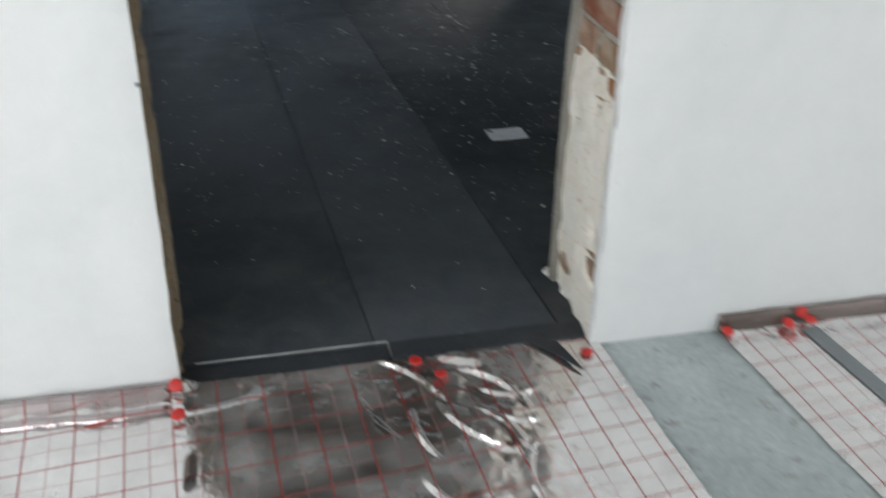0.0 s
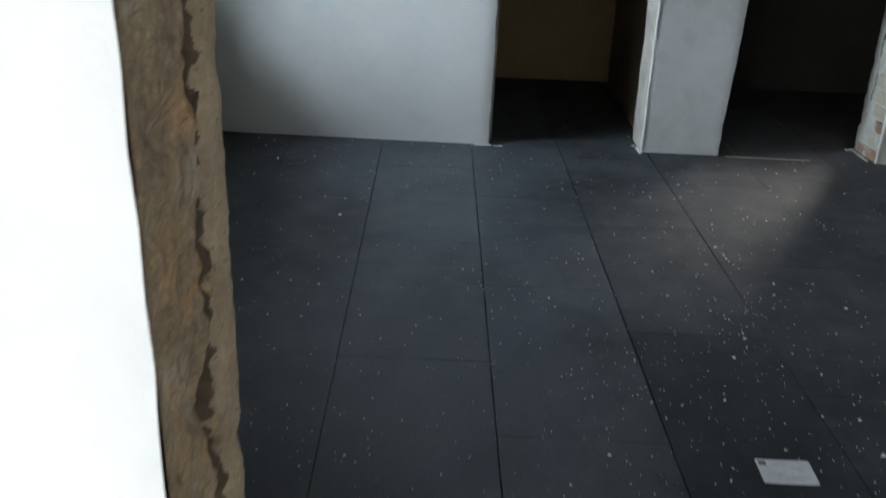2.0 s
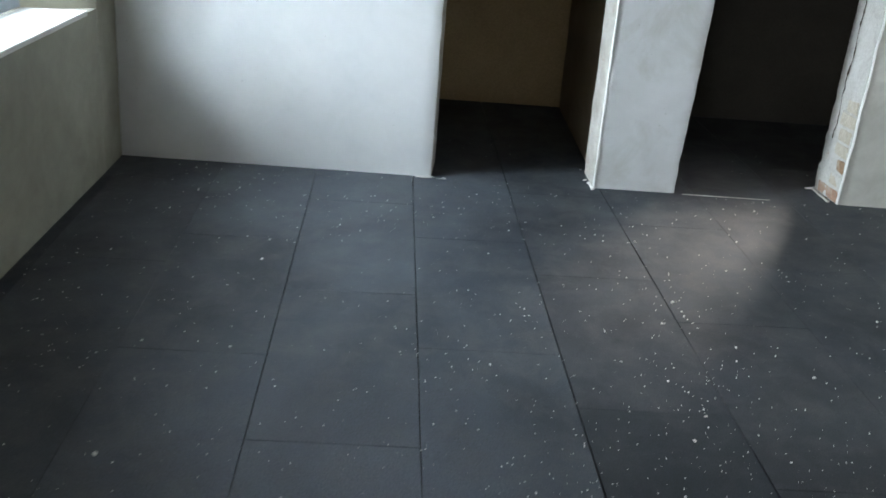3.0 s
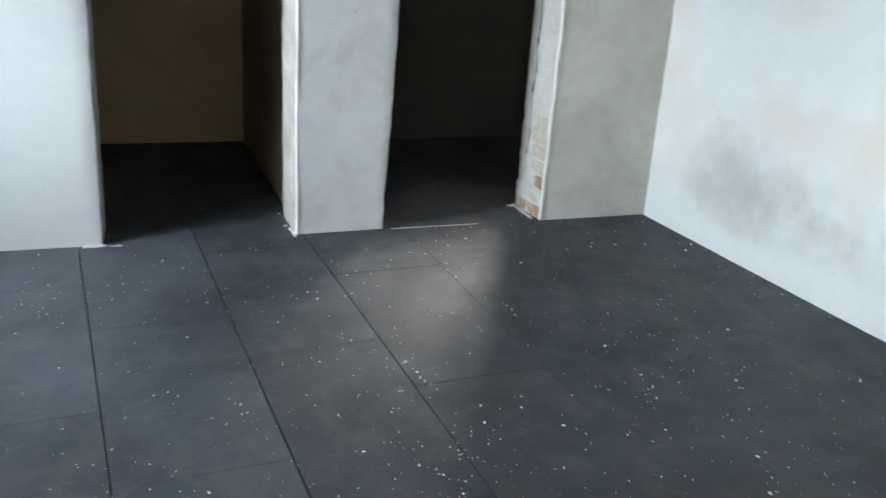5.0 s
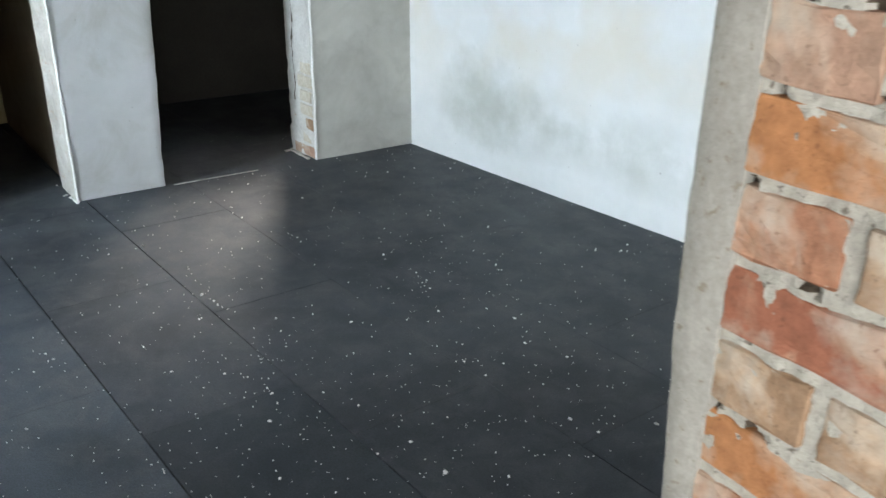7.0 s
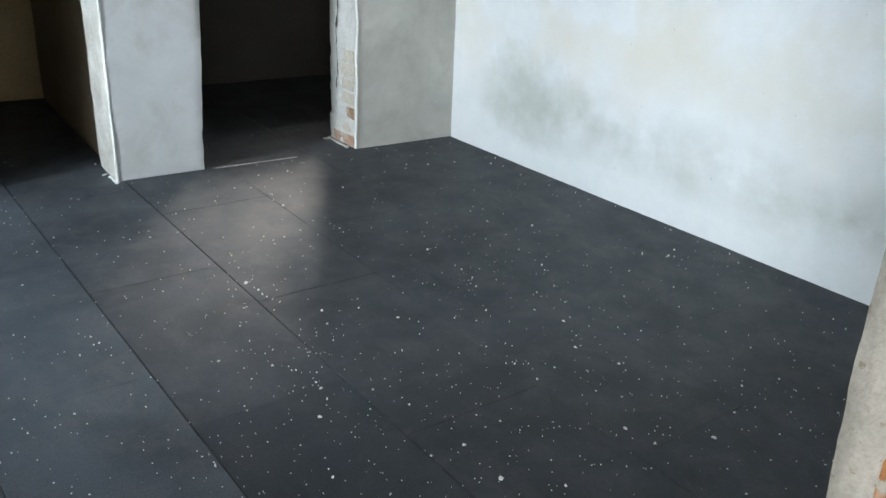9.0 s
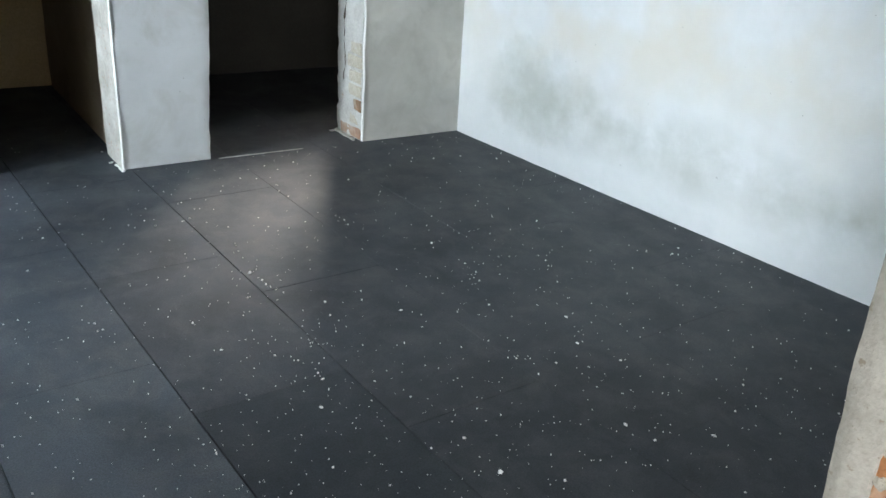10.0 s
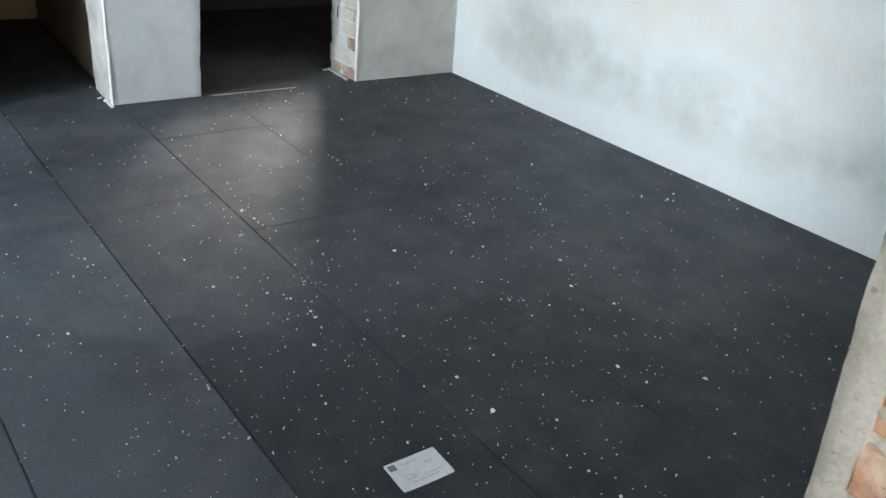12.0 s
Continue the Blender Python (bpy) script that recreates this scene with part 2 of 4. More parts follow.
def board_material(name, dusty, pale_patch=0.0, dust=(0.074, 0.083, 0.096)):
    """Black insulation board: felted, with pale dust in soft drifts and specks."""
    m, nt, b = nodes_of(name)
    v = coords(nt)
    rnd = nt.nodes.new("ShaderNodeObjectInfo").outputs["Random"]
    black = ramp(nt, rnd, [(0.0, (0.020, 0.024, 0.031)), (0.35, (0.026, 0.028, 0.033)), (0.7, (0.023, 0.028, 0.034)), (1.0, (0.030, 0.032, 0.037))])
    drift = ramp(nt, noise_node(nt, 1.3, 5, 0.62, v, 0.7), [(0.35, grey(max(0.0, dusty - 0.68))), (0.75, grey(dusty))])
    col = mixed(nt, drift, black, dust)
    col = mixed(nt, maths(nt, "MULTIPLY", maths(nt, "FRACT", maths(nt, "MULTIPLY", rnd, 7.3)), 0.22), col, black)
    if pale_patch:
        # paler bluish grey patch, strongest about a metre inside the doorway
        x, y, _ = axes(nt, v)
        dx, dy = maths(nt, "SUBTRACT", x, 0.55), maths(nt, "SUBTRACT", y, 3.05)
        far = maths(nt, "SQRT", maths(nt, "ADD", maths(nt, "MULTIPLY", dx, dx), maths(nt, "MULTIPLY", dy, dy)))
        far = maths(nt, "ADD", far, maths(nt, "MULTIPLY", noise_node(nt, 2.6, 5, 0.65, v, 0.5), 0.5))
        col = mixed(nt, ramp(nt, far, [(0.35, grey(pale_patch)), (1.15, grey(0))]), col, (0.165, 0.188, 0.225))
    film = ramp(nt, noise_node(nt, 7, 5, 0.7, v, 0.4), [(0.44, grey(0)), (0.74, grey(dusty * 0.6))])
    col = mixed(nt, film, col, (0.12, 0.12, 0.12))
    grain = noise_node(nt, 210, 2, 0.75, v)
    col = mixed(nt, 0.62, col, ramp(nt, grain, [(0.3, grey(0.28)), (0.72, grey(0.82))]), "OVERLAY")
    pts = ramp(nt, noise_node(nt, 95, 1, 0.5, v), [(0.765, grey(0)), (0.79, grey(0.6))])
    col = mixed(nt, pts, col, (0.42, 0.41, 0.39))
    nt.links.new(col, b.inputs["Base Color"])
    nt.links.new(ramp(nt, noise_node(nt, 4, 4, 0.6, v), [(0.3, grey(0.50)), (0.7, grey(0.68))]), b.inputs["Roughness"])
    b.inputs["Specular IOR Level"].default_value = 0.42
    bump(nt, b, grain, 0.35, 0.0015)
    return m


board_black = board_material("black_board", 0.58)
board_fresh = board_material("fresh_black_board", 0.34)
# paler, bluer boards: dust, plus window light put into the colour
board_lit = board_material("lit_black_board", 0.76, 0.0, (0.097, 0.111, 0.130))
board_dusty_lit = board_material("dusty_lit_black_board", 0.82, 0.62, (0.112, 0.129, 0.152))


def foil_material(name, low, high):
    """Metallised underlay film with a printed red grid: bold lines each 10 cm, thin ones between."""
    m, nt, b = nodes_of(name)
    v = coords(nt)
    turn = nt.nodes.new("ShaderNodeMapping")
    turn.inputs["Rotation"].default_value = (0, 0, radians(-5))
    turn.inputs["Location"].default_value = (0.068, 0.03, 0)
    nt.links.new(v, turn.inputs["Vector"])
    x, y, _ = axes(nt, turn.outputs[0])

    def lines(c, pitch, half):
        f = maths(nt, "FRACT", maths(nt, "DIVIDE", c, pitch))
        d = maths(nt, "MULTIPLY", maths(nt, "ABSOLUTE", maths(nt, "SUBTRACT", f, 0.5)), pitch)
        return maths(nt, "LESS_THAN", maths(nt, "SUBTRACT", pitch / 2, d), half)

    bold = maths(nt, "MAXIMUM", lines(x, 0.103, 0.0016), lines(y, 0.103, 0.0016))
    thin = maths(nt, "MAXIMUM", lines(x, 0.0515, 0.0009), lines(y, 0.0515, 0.0009))
    ink = maths(nt, "MAXIMUM", bold, maths(nt, "MULTIPLY", thin, 0.72))
    tone = ramp(nt, noise_node(nt, 4, 4, 0.6, v), [(0.3, low), (0.7, high)])
    col = mixed(nt, ink, tone, (0.30, 0.040, 0.036))
    nt.links.new(col, b.inputs["Base Color"])
    haze = ramp(nt, noise_node(nt, 4.5, 5, 0.6, v, 0.3), [(0.42, grey(0.92)), (0.68, grey(0.60))])
    nt.links.new(maths(nt, "MULTIPLY", haze, maths(nt, "SUBTRACT", 1.0, ink)), b.inputs["Metallic"])
    nt.links.new(ramp(nt, noise_node(nt, 6, 4, 0.6, v), [(0.3, grey(0.05)), (0.75, grey(0.14))]), b.inputs["Roughness"])
    bump(nt, b, maths(nt, "ADD", noise_node(nt, 9, 3, 0.55, v, 1.2), maths(nt, "MULTIPLY", noise_node(nt, 34, 3, 0.6, v, 1.5), 0.22)), 0.18, 0.02)
    return m


foil = foil_material("grid_foil", (0.70, 0.68, 0.67), (0.84, 0.82, 0.81))
# darker copy of the foil, with the brown it mirrors put into the colour
mirror_film = foil_material("dark_reflecting_foil", (0.36, 0.30, 0.30), (0.62, 0.56, 0.56))


def plain(name, colour, rough=0.5, metal=0.0, grain=60.0):
    m, nt, b = nodes_of(name)
    v = coords(nt)
    col = ramp(nt, noise_node(nt, grain, 4, 0.6, v), [(0.3, tuple(c * 0.85 for c in colour)), (0.7, colour)])
    nt.links.new(col, b.inputs["Base Color"])
    b.inputs["Roughness"].default_value, b.inputs["Metallic"].default_value = rough, metal
    return m


red_plastic = plain("red_plastic", (0.62, 0.035, 0.03), 0.35)
paper = plain("paper", (0.86, 0.87, 0.91), 0.7)
print_grey = plain("print_grey", (0.63, 0.64, 0.68), 0.7)
print_dark = plain("print_dark", (0.22, 0.25, 0.24), 0.7)
# brown for the dark that the upturned edge foil mirrors
edge_film = plain("edge_film", (0.16, 0.125, 0.11), 0.25, 0.4)
grey_tape = plain("grey_tape", (0.22, 0.24, 0.25), 0.5)
foam_white = plain("foam_white", (0.62, 0.62, 0.60), 0.7)
frame_paint = plain("frame_paint", (0.30, 0.33, 0.38), 0.45)


def glass_material():
    m, nt, b = nodes_of("glass")
    b.inputs["Transmission Weight"].default_value = 1.0
    b.inputs["Roughness"].default_value, b.inputs["IOR"].default_value = 0.02, 1.45
    return m


glass = glass_material()


# ---- mesh helpers ----
def mesh_object(name, verts, faces, mats, index=None, smooth=False):
    me = bpy.data.meshes.new(name)
    me.from_pydata([tuple(v) for v in verts], [], faces)
    for m in mats:
        me.materials.append(m)
    for i, p in enumerate(me.polygons):
        p.use_smooth = smooth
        if index:
            p.material_index = index[i]
    bm = bmesh.new()
    bm.from_mesh(me)
    bmesh.ops.recalc_face_normals(bm, faces=bm.faces)
    bm.to_mesh(me)
    bm.free()
    if smooth:
        me.set_sharp_from_angle(angle=radians(32))
    return new(name, me)


def part(name, bm, material, parent, label=""):
    me = bpy.data.meshes.new(name)
    bm.to_mesh(me)
    bm.free()
    me.materials.append(material)
    ob = new(name, me)
    ob.parent = parent
    return tagged(ob, label)


def under(ob, parent, label=""):
    ob.parent = parent
    return tagged(ob, label)


def thing(name, label, category, group="", at=(0, 0, 0)):
    ob = new(name)
    ob.location = at
    ob.empty_display_size = 0.05
    return tagged(ob, label, category, group)


def block(x0, x1, y0, y1, z0, z1, bevel=0.0):
    bm = bmesh.new()
    size = (x1 - x0, y1 - y0, z1 - z0)
    mid = ((x0 + x1) / 2, (y0 + y1) / 2, (z0 + z1) / 2)
    bmesh.ops.create_cube(bm, size=1, matrix=Matrix.LocRotScale(mid, None, size))
    if bevel:
        bmesh.ops.bevel(bm, geom=list(bm.edges), offset=bevel, segments=2, affect="EDGES", profile=0.5)
    return bm


def box_object(name, span, material, bevel=0.0):
    me = bpy.data.meshes.new(name)
    bm = block(*span, bevel)
    bm.to_mesh(me)
    bm.free()
    me.materials.append(material)
    return new(name, me)


def rough_wall(name, base, top, z0, z1, mats, sides, step=0.06, amp=0.003, wear=0.006, radius=0.010):
    """An upright mass of plaster on a four-cornered plan that may lean from base to top. Corners are rounded and worn,
    faces slightly wavy. sides: the material's number for each of the four sides, from corner n to corner n + 1."""
    def ring(plan):
        pts, tags, corner = [], [], []
        n = len(plan)
        for i in range(n):
            a, b, p = Vector(plan[i]), Vector(plan[(i + 1) % n]), Vector(plan[i - 1])
            along, back = (b - a).normalized(), (p - a).normalized()
            pts += [a + back * radius, a + (along + back) * radius * 0.29, a + along * radius]
            tags += [sides[i - 1], sides[i], sides[i]]
            corner += [1, 1, 1]
            length = (b - a).length - 2 * radius
            count = max(1, min(80, round((Vector(base[(i + 1) % n]) - Vector(base[i])).length / step)))
            for k in range(1, count):
                pts.append(a + along * (radius + length * k / count))
                tags.append(sides[i])
                corner.append(0)
        return pts, tags, corner

    low, tags, corner = ring(base)
    high, _, _ = ring(top)
    rows = max(2, round((z1 - z0) / step))
    verts, faces, index = [], [], []
    n = len(low)
    for r in range(rows + 1):
        f = r / rows
        z = z0 + (z1 - z0) * f
        for i in range(n):
            p = low[i].lerp(high[i], f)
            q = Vector((p.x, p.y, z))
            a = amp + (wear if corner[i] else 0)
            d = noise.noise_vector(q * 2.2) * amp * 1.6 + noise.noise_vector(q * 13) * a
            verts.append((q.x + d.x, q.y + d.y, z))
    for r in range(rows):
        for i in range(n):
            j = (i + 1) % n
            faces.append((r * n + i, r * n + j, (r + 1) * n + j, (r + 1) * n + i))
            index.append(tags[i])
    faces.append(tuple(rows * n + i for i in range(n)))
    index.append(sides[0])
    return mesh_object(name, verts, faces, mats, index, True)


def rough_patch(name, rows, cols, place, material, smooth=True):
    """A sheet of rows x cols points from place(u, v), u and v from 0 to 1."""
    verts = [place(c / cols, r / rows) for r in range(rows + 1) for c in range(cols + 1)]
    w = cols + 1
    faces = [(r * w + c, r * w + c + 1, (r + 1) * w + c + 1, (r + 1) * w + c) for r in range(rows) for c in range(cols)]
    return mesh_object(name, verts, faces, [material], None, smooth)


def clip_polygon(poly, a, b):
    """The part of a polygon that lies left of the line from a to b."""
    def side(p):
        return (b[0] - a[0]) * (p[1] - a[1]) - (b[1] - a[1]) * (p[0] - a[0])
    out = []
    for i, p in enumerate(poly):
        q = poly[(i + 1) % len(poly)]
        sp, sq = side(p), side(q)
        if sp >= 0:
            out.append(p)
        if sp * sq < 0:
            t = sp / (sp - sq)
            out.append((p[0] + (q[0] - p[0]) * t, p[1] + (q[1] - p[1]) * t))
    return out


def clip_to(poly, region):
    for i, a in enumerate(region):
        poly = clip_polygon(poly, a, region[(i + 1) % len(region)])
        if len(poly) < 3:
            return []
    return poly


# ---- the setting ----
def smooth01(t):
    t = max(0.0, min(1.0, t))
    return t * t * (3 - 2 * t)


H = 2.60          # ceiling
DOOR_Z = 2.08     # door head
SOUTH, SOUTH_IN = 1.630, 1.955
NORTH, NORTH_BACK = 5.515, 5.765
BACK = 7.07


def west_x(y):
    return -0.943 + 0.0724 * (5.513 - y)


def east_x(y):
    return 3.366 + 0.1485 * (5.519 - y)


# slabs under everything
slab_in = tagged(box_object("floor", (-1.6, 4.6, 1.66, 7.2, -0.20, -0.030), joint_shade_slab), "floor of black insulation boards over a slab coloured dark for the joints", "floor", kind="structure")
slab_hall = tagged(box_object("floor_hall", (-2.2, 4.2, -2.6, 1.66, -0.20, -0.014), concrete), "bare grey concrete floor under heating foil", "floor", kind="structure")

# ceilings
tagged(box_object("ceiling", (-1.6, 4.7, 1.60, 7.7, H, H + 0.15), brown_wood), "dark brown timber ceiling of the boarded rooms", "ceiling", kind="structure")
tagged(box_object("ceiling_hall", (-2.4, 4.4, -2.9, 1.598, H, H + 0.15), ceiling_paint), "plain white ceiling of the hall", "ceiling", kind="structure")

# the doorway wall: two masses and the head over the opening
LEFT_X, RIGHT_X = 0.436, 1.457
LEAN_LEFT, LEAN = 0.030 * H, 0.026 * H      # both jambs lean in towards the top
wall = rough_wall("wall_south_1", [(-2.3, SOUTH), (LEFT_X, SOUTH), (LEFT_X - 0.012, SOUTH + 0.014), (-2.3, SOUTH_IN)], [(-2.3, SOUTH), (LEFT_X + LEAN_LEFT, SOUTH), (LEFT_X + LEAN_LEFT - 0.012, SOUTH + 0.014), (-2.3, SOUTH_IN)], -0.014, H, [white_plaster, edge_plaster], [0, 1, 0, 0], 0.07, 0.0015, 0.002, 0.003)
tagged(wall, "white plastered wall with a raw clay door reveal", "wall", kind="structure")
under(box_object("wall_core", (-1.2, LEFT_X - 0.035, SOUTH + 0.016, 1.90, -0.19, H - 0.002), clay), wall)


def rift_at(z):
    """Where the crack runs across the reveal at height z."""
    return 0.68 + 0.05 * noise.noise((7, 0, z * 3.0)) + 0.035 * noise.noise((9, 0, z * 11)) + 0.02 * noise.noise((9, 4, z * 40))


def crevice(u, z):
    """Depth of the crack and of a few gouges beside it."""
    chain = max(0.0, 1.15 + 1.5 * noise.noise((2, 0, z * 9)) + 0.5 * noise.noise((2, 6, z * 33)))
    deep = 0.045 * chain * math.exp(-((u - rift_at(z)) / (0.056 + 0.028 * min(1.5, chain))) ** 2)
    gouge = max(0.0, noise.noise((u * 9 + 3, 1, z * 5.5)) + 0.35 * noise.noise((u * 30, 1, z * 30)) - 0.50)
    return deep + 0.06 * gouge


def left_reveal(u, v):
    # u runs from the hall side to the room side, v up the jamb
    z = -0.02 + v * (DOOR_Z + 0.04)
    y = SOUTH + 0.010 + u * (0.264 + 0.005 * noise.noise((0, 0, z * 9)))
    q = Vector((3.1, y * 1.0, z))
    rift = crevice(u, z)
    side = 1.0 if u < rift_at(z) else 0.3
    ridge = 0.006 * math.exp(-((u - rift_at(z) + 0.13) / 0.06) ** 2)
    pit = max(0.0, noise.noise(q * 16) - 0.15) * 0.040 * side
    lump = (noise.noise(q * 7) * 0.007 + noise.noise(q * 28) * 0.006 + noise.noise(q * 75) * 0.0045) * side
    x = LEFT_X + 0.030 * z - 0.004 - (0.005 + 0.004 * z) * u + lump + ridge - rift - pit
    hold = min(1.0, u / 0.14)
    x = (LEFT_X + 0.030 * z - 0.002) * (1 - hold) + x * hold
    if u > 0.97:
        x -= 0.012
    return (x, y, z)


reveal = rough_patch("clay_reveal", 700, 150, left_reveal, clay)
reveal.data.materials.append(recess_shade)
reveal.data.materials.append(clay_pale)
# deep faces of the crack are coloured dark, as its shade
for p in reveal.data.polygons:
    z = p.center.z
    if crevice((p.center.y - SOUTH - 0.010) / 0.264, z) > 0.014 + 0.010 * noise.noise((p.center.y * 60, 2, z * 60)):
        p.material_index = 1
    elif (p.center.y - SOUTH - 0.010) / 0.264 > rift_at(z) + 0.09 + 0.05 * noise.noise((p.center.y * 40, 8, z * 40)):
        p.material_index = 2
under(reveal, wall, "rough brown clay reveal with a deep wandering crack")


def reveal_return(u, v):
    z = -0.02 + v * (DOOR_Z + 0.04)
    x, y, _ = left_reveal(1.0, v)
    return (x - u * 1.6, y + u * 0.02 + 0.004 * noise.noise((u * 20, 5, z * 6)), z)


under(rough_patch("inner_face", 80, 24, reveal_return, clay_pale), wall, "rough clay plaster on the room side")

wall = rough_wall("wall_south_2", [(RIGHT_X - 0.004, SOUTH), (4.3, SOUTH), (4.3, SOUTH_IN), (RIGHT_X + 0.035, 1.918)], [(RIGHT_X - 0.004 - 0.038 * H, SOUTH), (4.3, SOUTH), (4.3, SOUTH_IN), (RIGHT_X + 0.035 - LEAN, 1.918)], -0.013, H, [white_plaster, mortar], [0, 0, 0, 1], 0.07, 0.002, 0.003, 0.006)
tagged(wall, "white plastered wall with an exposed brick door reveal", "wall", kind="structure")
south_right = wall
head = tagged(box_object("wall_south_3", (LEFT_X - 0.05, RIGHT_X + 0.05, SOUTH + 0.004, SOUTH_IN, DOOR_Z, H - 0.003), white_plaster, 0.004), "white plastered wall above the doorway", "wall", kind="structure")

# partition at the far end, with two openings
FAR_MATS = [white_plaster, pier_plaster, rough_reveal, grey_plaster]
far_left = rough_wall("wall_north_1", [(-1.5, NORTH), (0.666, NORTH - 0.003), (0.672, NORTH_BACK), (-1.5, NORTH_BACK)], [(-1.5, NORTH), (0.715, NORTH - 0.003), (0.72, NORTH_BACK), (-1.5, NORTH_BACK)], -0.03, H, FAR_MATS, [0, 2, 3, 0], 0.06, 0.0025, 0.002)
tagged(far_left, "white plastered partition wall beside a doorless opening", "wall", kind="structure")
pier = rough_wall("wall_north_2", [(1.499, NORTH - 0.006), (1.920, NORTH + 0.004), (1.920, NORTH_BACK), (1.480, NORTH_BACK)], [(1.489, NORTH - 0.006), (1.985, NORTH + 0.004), (1.985, NORTH_BACK), (1.468, NORTH_BACK)], 0.002, H, FAR_MATS, [1, 2, 3, 2], 0.03, 0.002, 0.004, 0.010)
tagged(pier, "narrow pale plastered pier with worn edges", "wall", kind="structure")
stub = rough_wall("wall_north_3", [(2.750, NORTH), (3.46, NORTH + 0.003), (3.46, NORTH_BACK), (2.722, NORTH_BACK)], [(2.720, NORTH), (3.46, NORTH + 0.003), (3.46, NORTH_BACK), (2.692, NORTH_BACK)], 0.002, H, FAR_MATS, [3, 0, 3, 2], 0.03, 0.002, 0.004, 0.010)
tagged(stub, "grey plastered wall stub with a broken brick edge", "wall", kind="structure")
tagged(box_object("wall_north_4", (0.62, 1.52, NORTH + 0.004, NORTH_BACK - 0.004, DOOR_Z, H - 0.003), white_plaster, 0.006), "white wall above the first opening", "wall", kind="structure")
tagged(box_object("wall_north_5", (1.90, 2.76, NORTH + 0.004, NORTH_BACK - 0.004, DOOR_Z, H - 0.003), white_plaster, 0.006), "white wall above the second opening", "wall", kind="structure")


def corner_bead(x0, x1, y, z1, parent, waver=0.004):
    """A thin plastered corner bead up an edge, wavering a little."""
    bm = bmesh.new()
    rows, rings = 60, []
    for r in range(rows + 1):
        z = 0.004 + z1 * r / rows
        x = x0 + (x1 - x0) * z / H + waver * noise.noise((x0 * 9, 1, z * 7)) + 0.4 * waver * noise.noise((x0 * 9, 3, z * 21))
        w = 0.0065 + 0.003 * noise.noise((x0 * 5, 2, z * 16))
        rings.append([bm.verts.new((x + dx, y + dy, z)) for dx, dy in ((-w, 0.004), (0, -0.003), (w, 0.002), (w * 0.6, 0.012), (-w * 0.6, 0.012))])
    for a, b in zip(rings, rings[1:]):
        for i in range(5):
            bm.faces.new((a[i], a[(i + 1) % 5], b[(i + 1) % 5], b[i]))
    bm.faces.new(rings[-1])
    bm.faces.new(rings[0][::-1])
    bmesh.ops.recalc_face_normals(bm, faces=bm.faces)
    part("corner_bead", bm, bead_white, parent, "thin white plaster corner bead")


corner_bead(1.503, 1.493, NORTH - 0.008, DOOR_Z, pier, 0.0015)
corner_bead(2.750, 2.720, NORTH - 0.003, DOOR_Z, stub, 0.006)

# east wall, skewed against the rest, stained by damp
ye0, ye1 = 1.80, 5.90
east = rough_wall("wall_east", [(east_x(ye1), ye1), (east_x(ye0), ye0), (east_x(ye0) + 0.4, ye0), (east_x(ye1) + 0.3, ye1)], [(east_x(ye1) - 0.085, ye1), (east_x(ye0) - 0.085, ye0), (east_x(ye0) + 0.4, ye0), (east_x(ye1) + 0.3, ye1)], -0.03, H, [stained_plaster], [0, 0, 0, 0], 0.055, 0.003, 0.0)
tagged(east, "white plastered wall with grey damp stains near the floor", "wall", kind="structure")

# west wall with the window: pieces round the opening
WIN = (3.95, 5.27, 0.805, 2.05)
THICK = 0.50


def west_piece(name, y0, y1, z0, z1, material, splay0=0.0, splay1=0.0):
    """A piece of the west wall; splay moves its outer ends, for the slanted cheeks of the window."""
    def plan(z):
        k = 0.055 * max(0.0, z)
        return [(west_x(y0) + k, y0), (west_x(y1) + k, y1), (west_x(y1) - THICK, y1 + splay1), (west_x(y0) - THICK, y0 + splay0)]
    return rough_wall(name, plan(z0), plan(z1), z0, z1, [material], [0, 0, 0, 0], 0.07, 0.002, 0.002)


tagged(west_piece("wall_west_1", 1.70, WIN[0], -0.03, H, west_plaster_shaded), "grey plastered side wall beside the window, darkened as shaded", "wall", kind="structure")
tagged(west_piece("wall_west_2", WIN[1], 5.70, -0.03, H, west_plaster_shaded, -0.28, 0.0), "grey plastered wall in the corner by the window, darkened as shaded", "wall", kind="structure")
tagged(west_piece("wall_west_3", WIN[0] - 0.01, WIN[1] + 0.006, -0.03, WIN[2] - 0.02, west_plaster_shaded), "grey plastered wall below the window, darkened as shaded", "wall", kind="structure")
tagged(west_piece("wall_west_4", WIN[0] - 0.01, WIN[1] + 0.01, WIN[3], H, west_plaster_shaded), "grey plastered wall above the window, darkened as shaded", "wall", kind="structure")


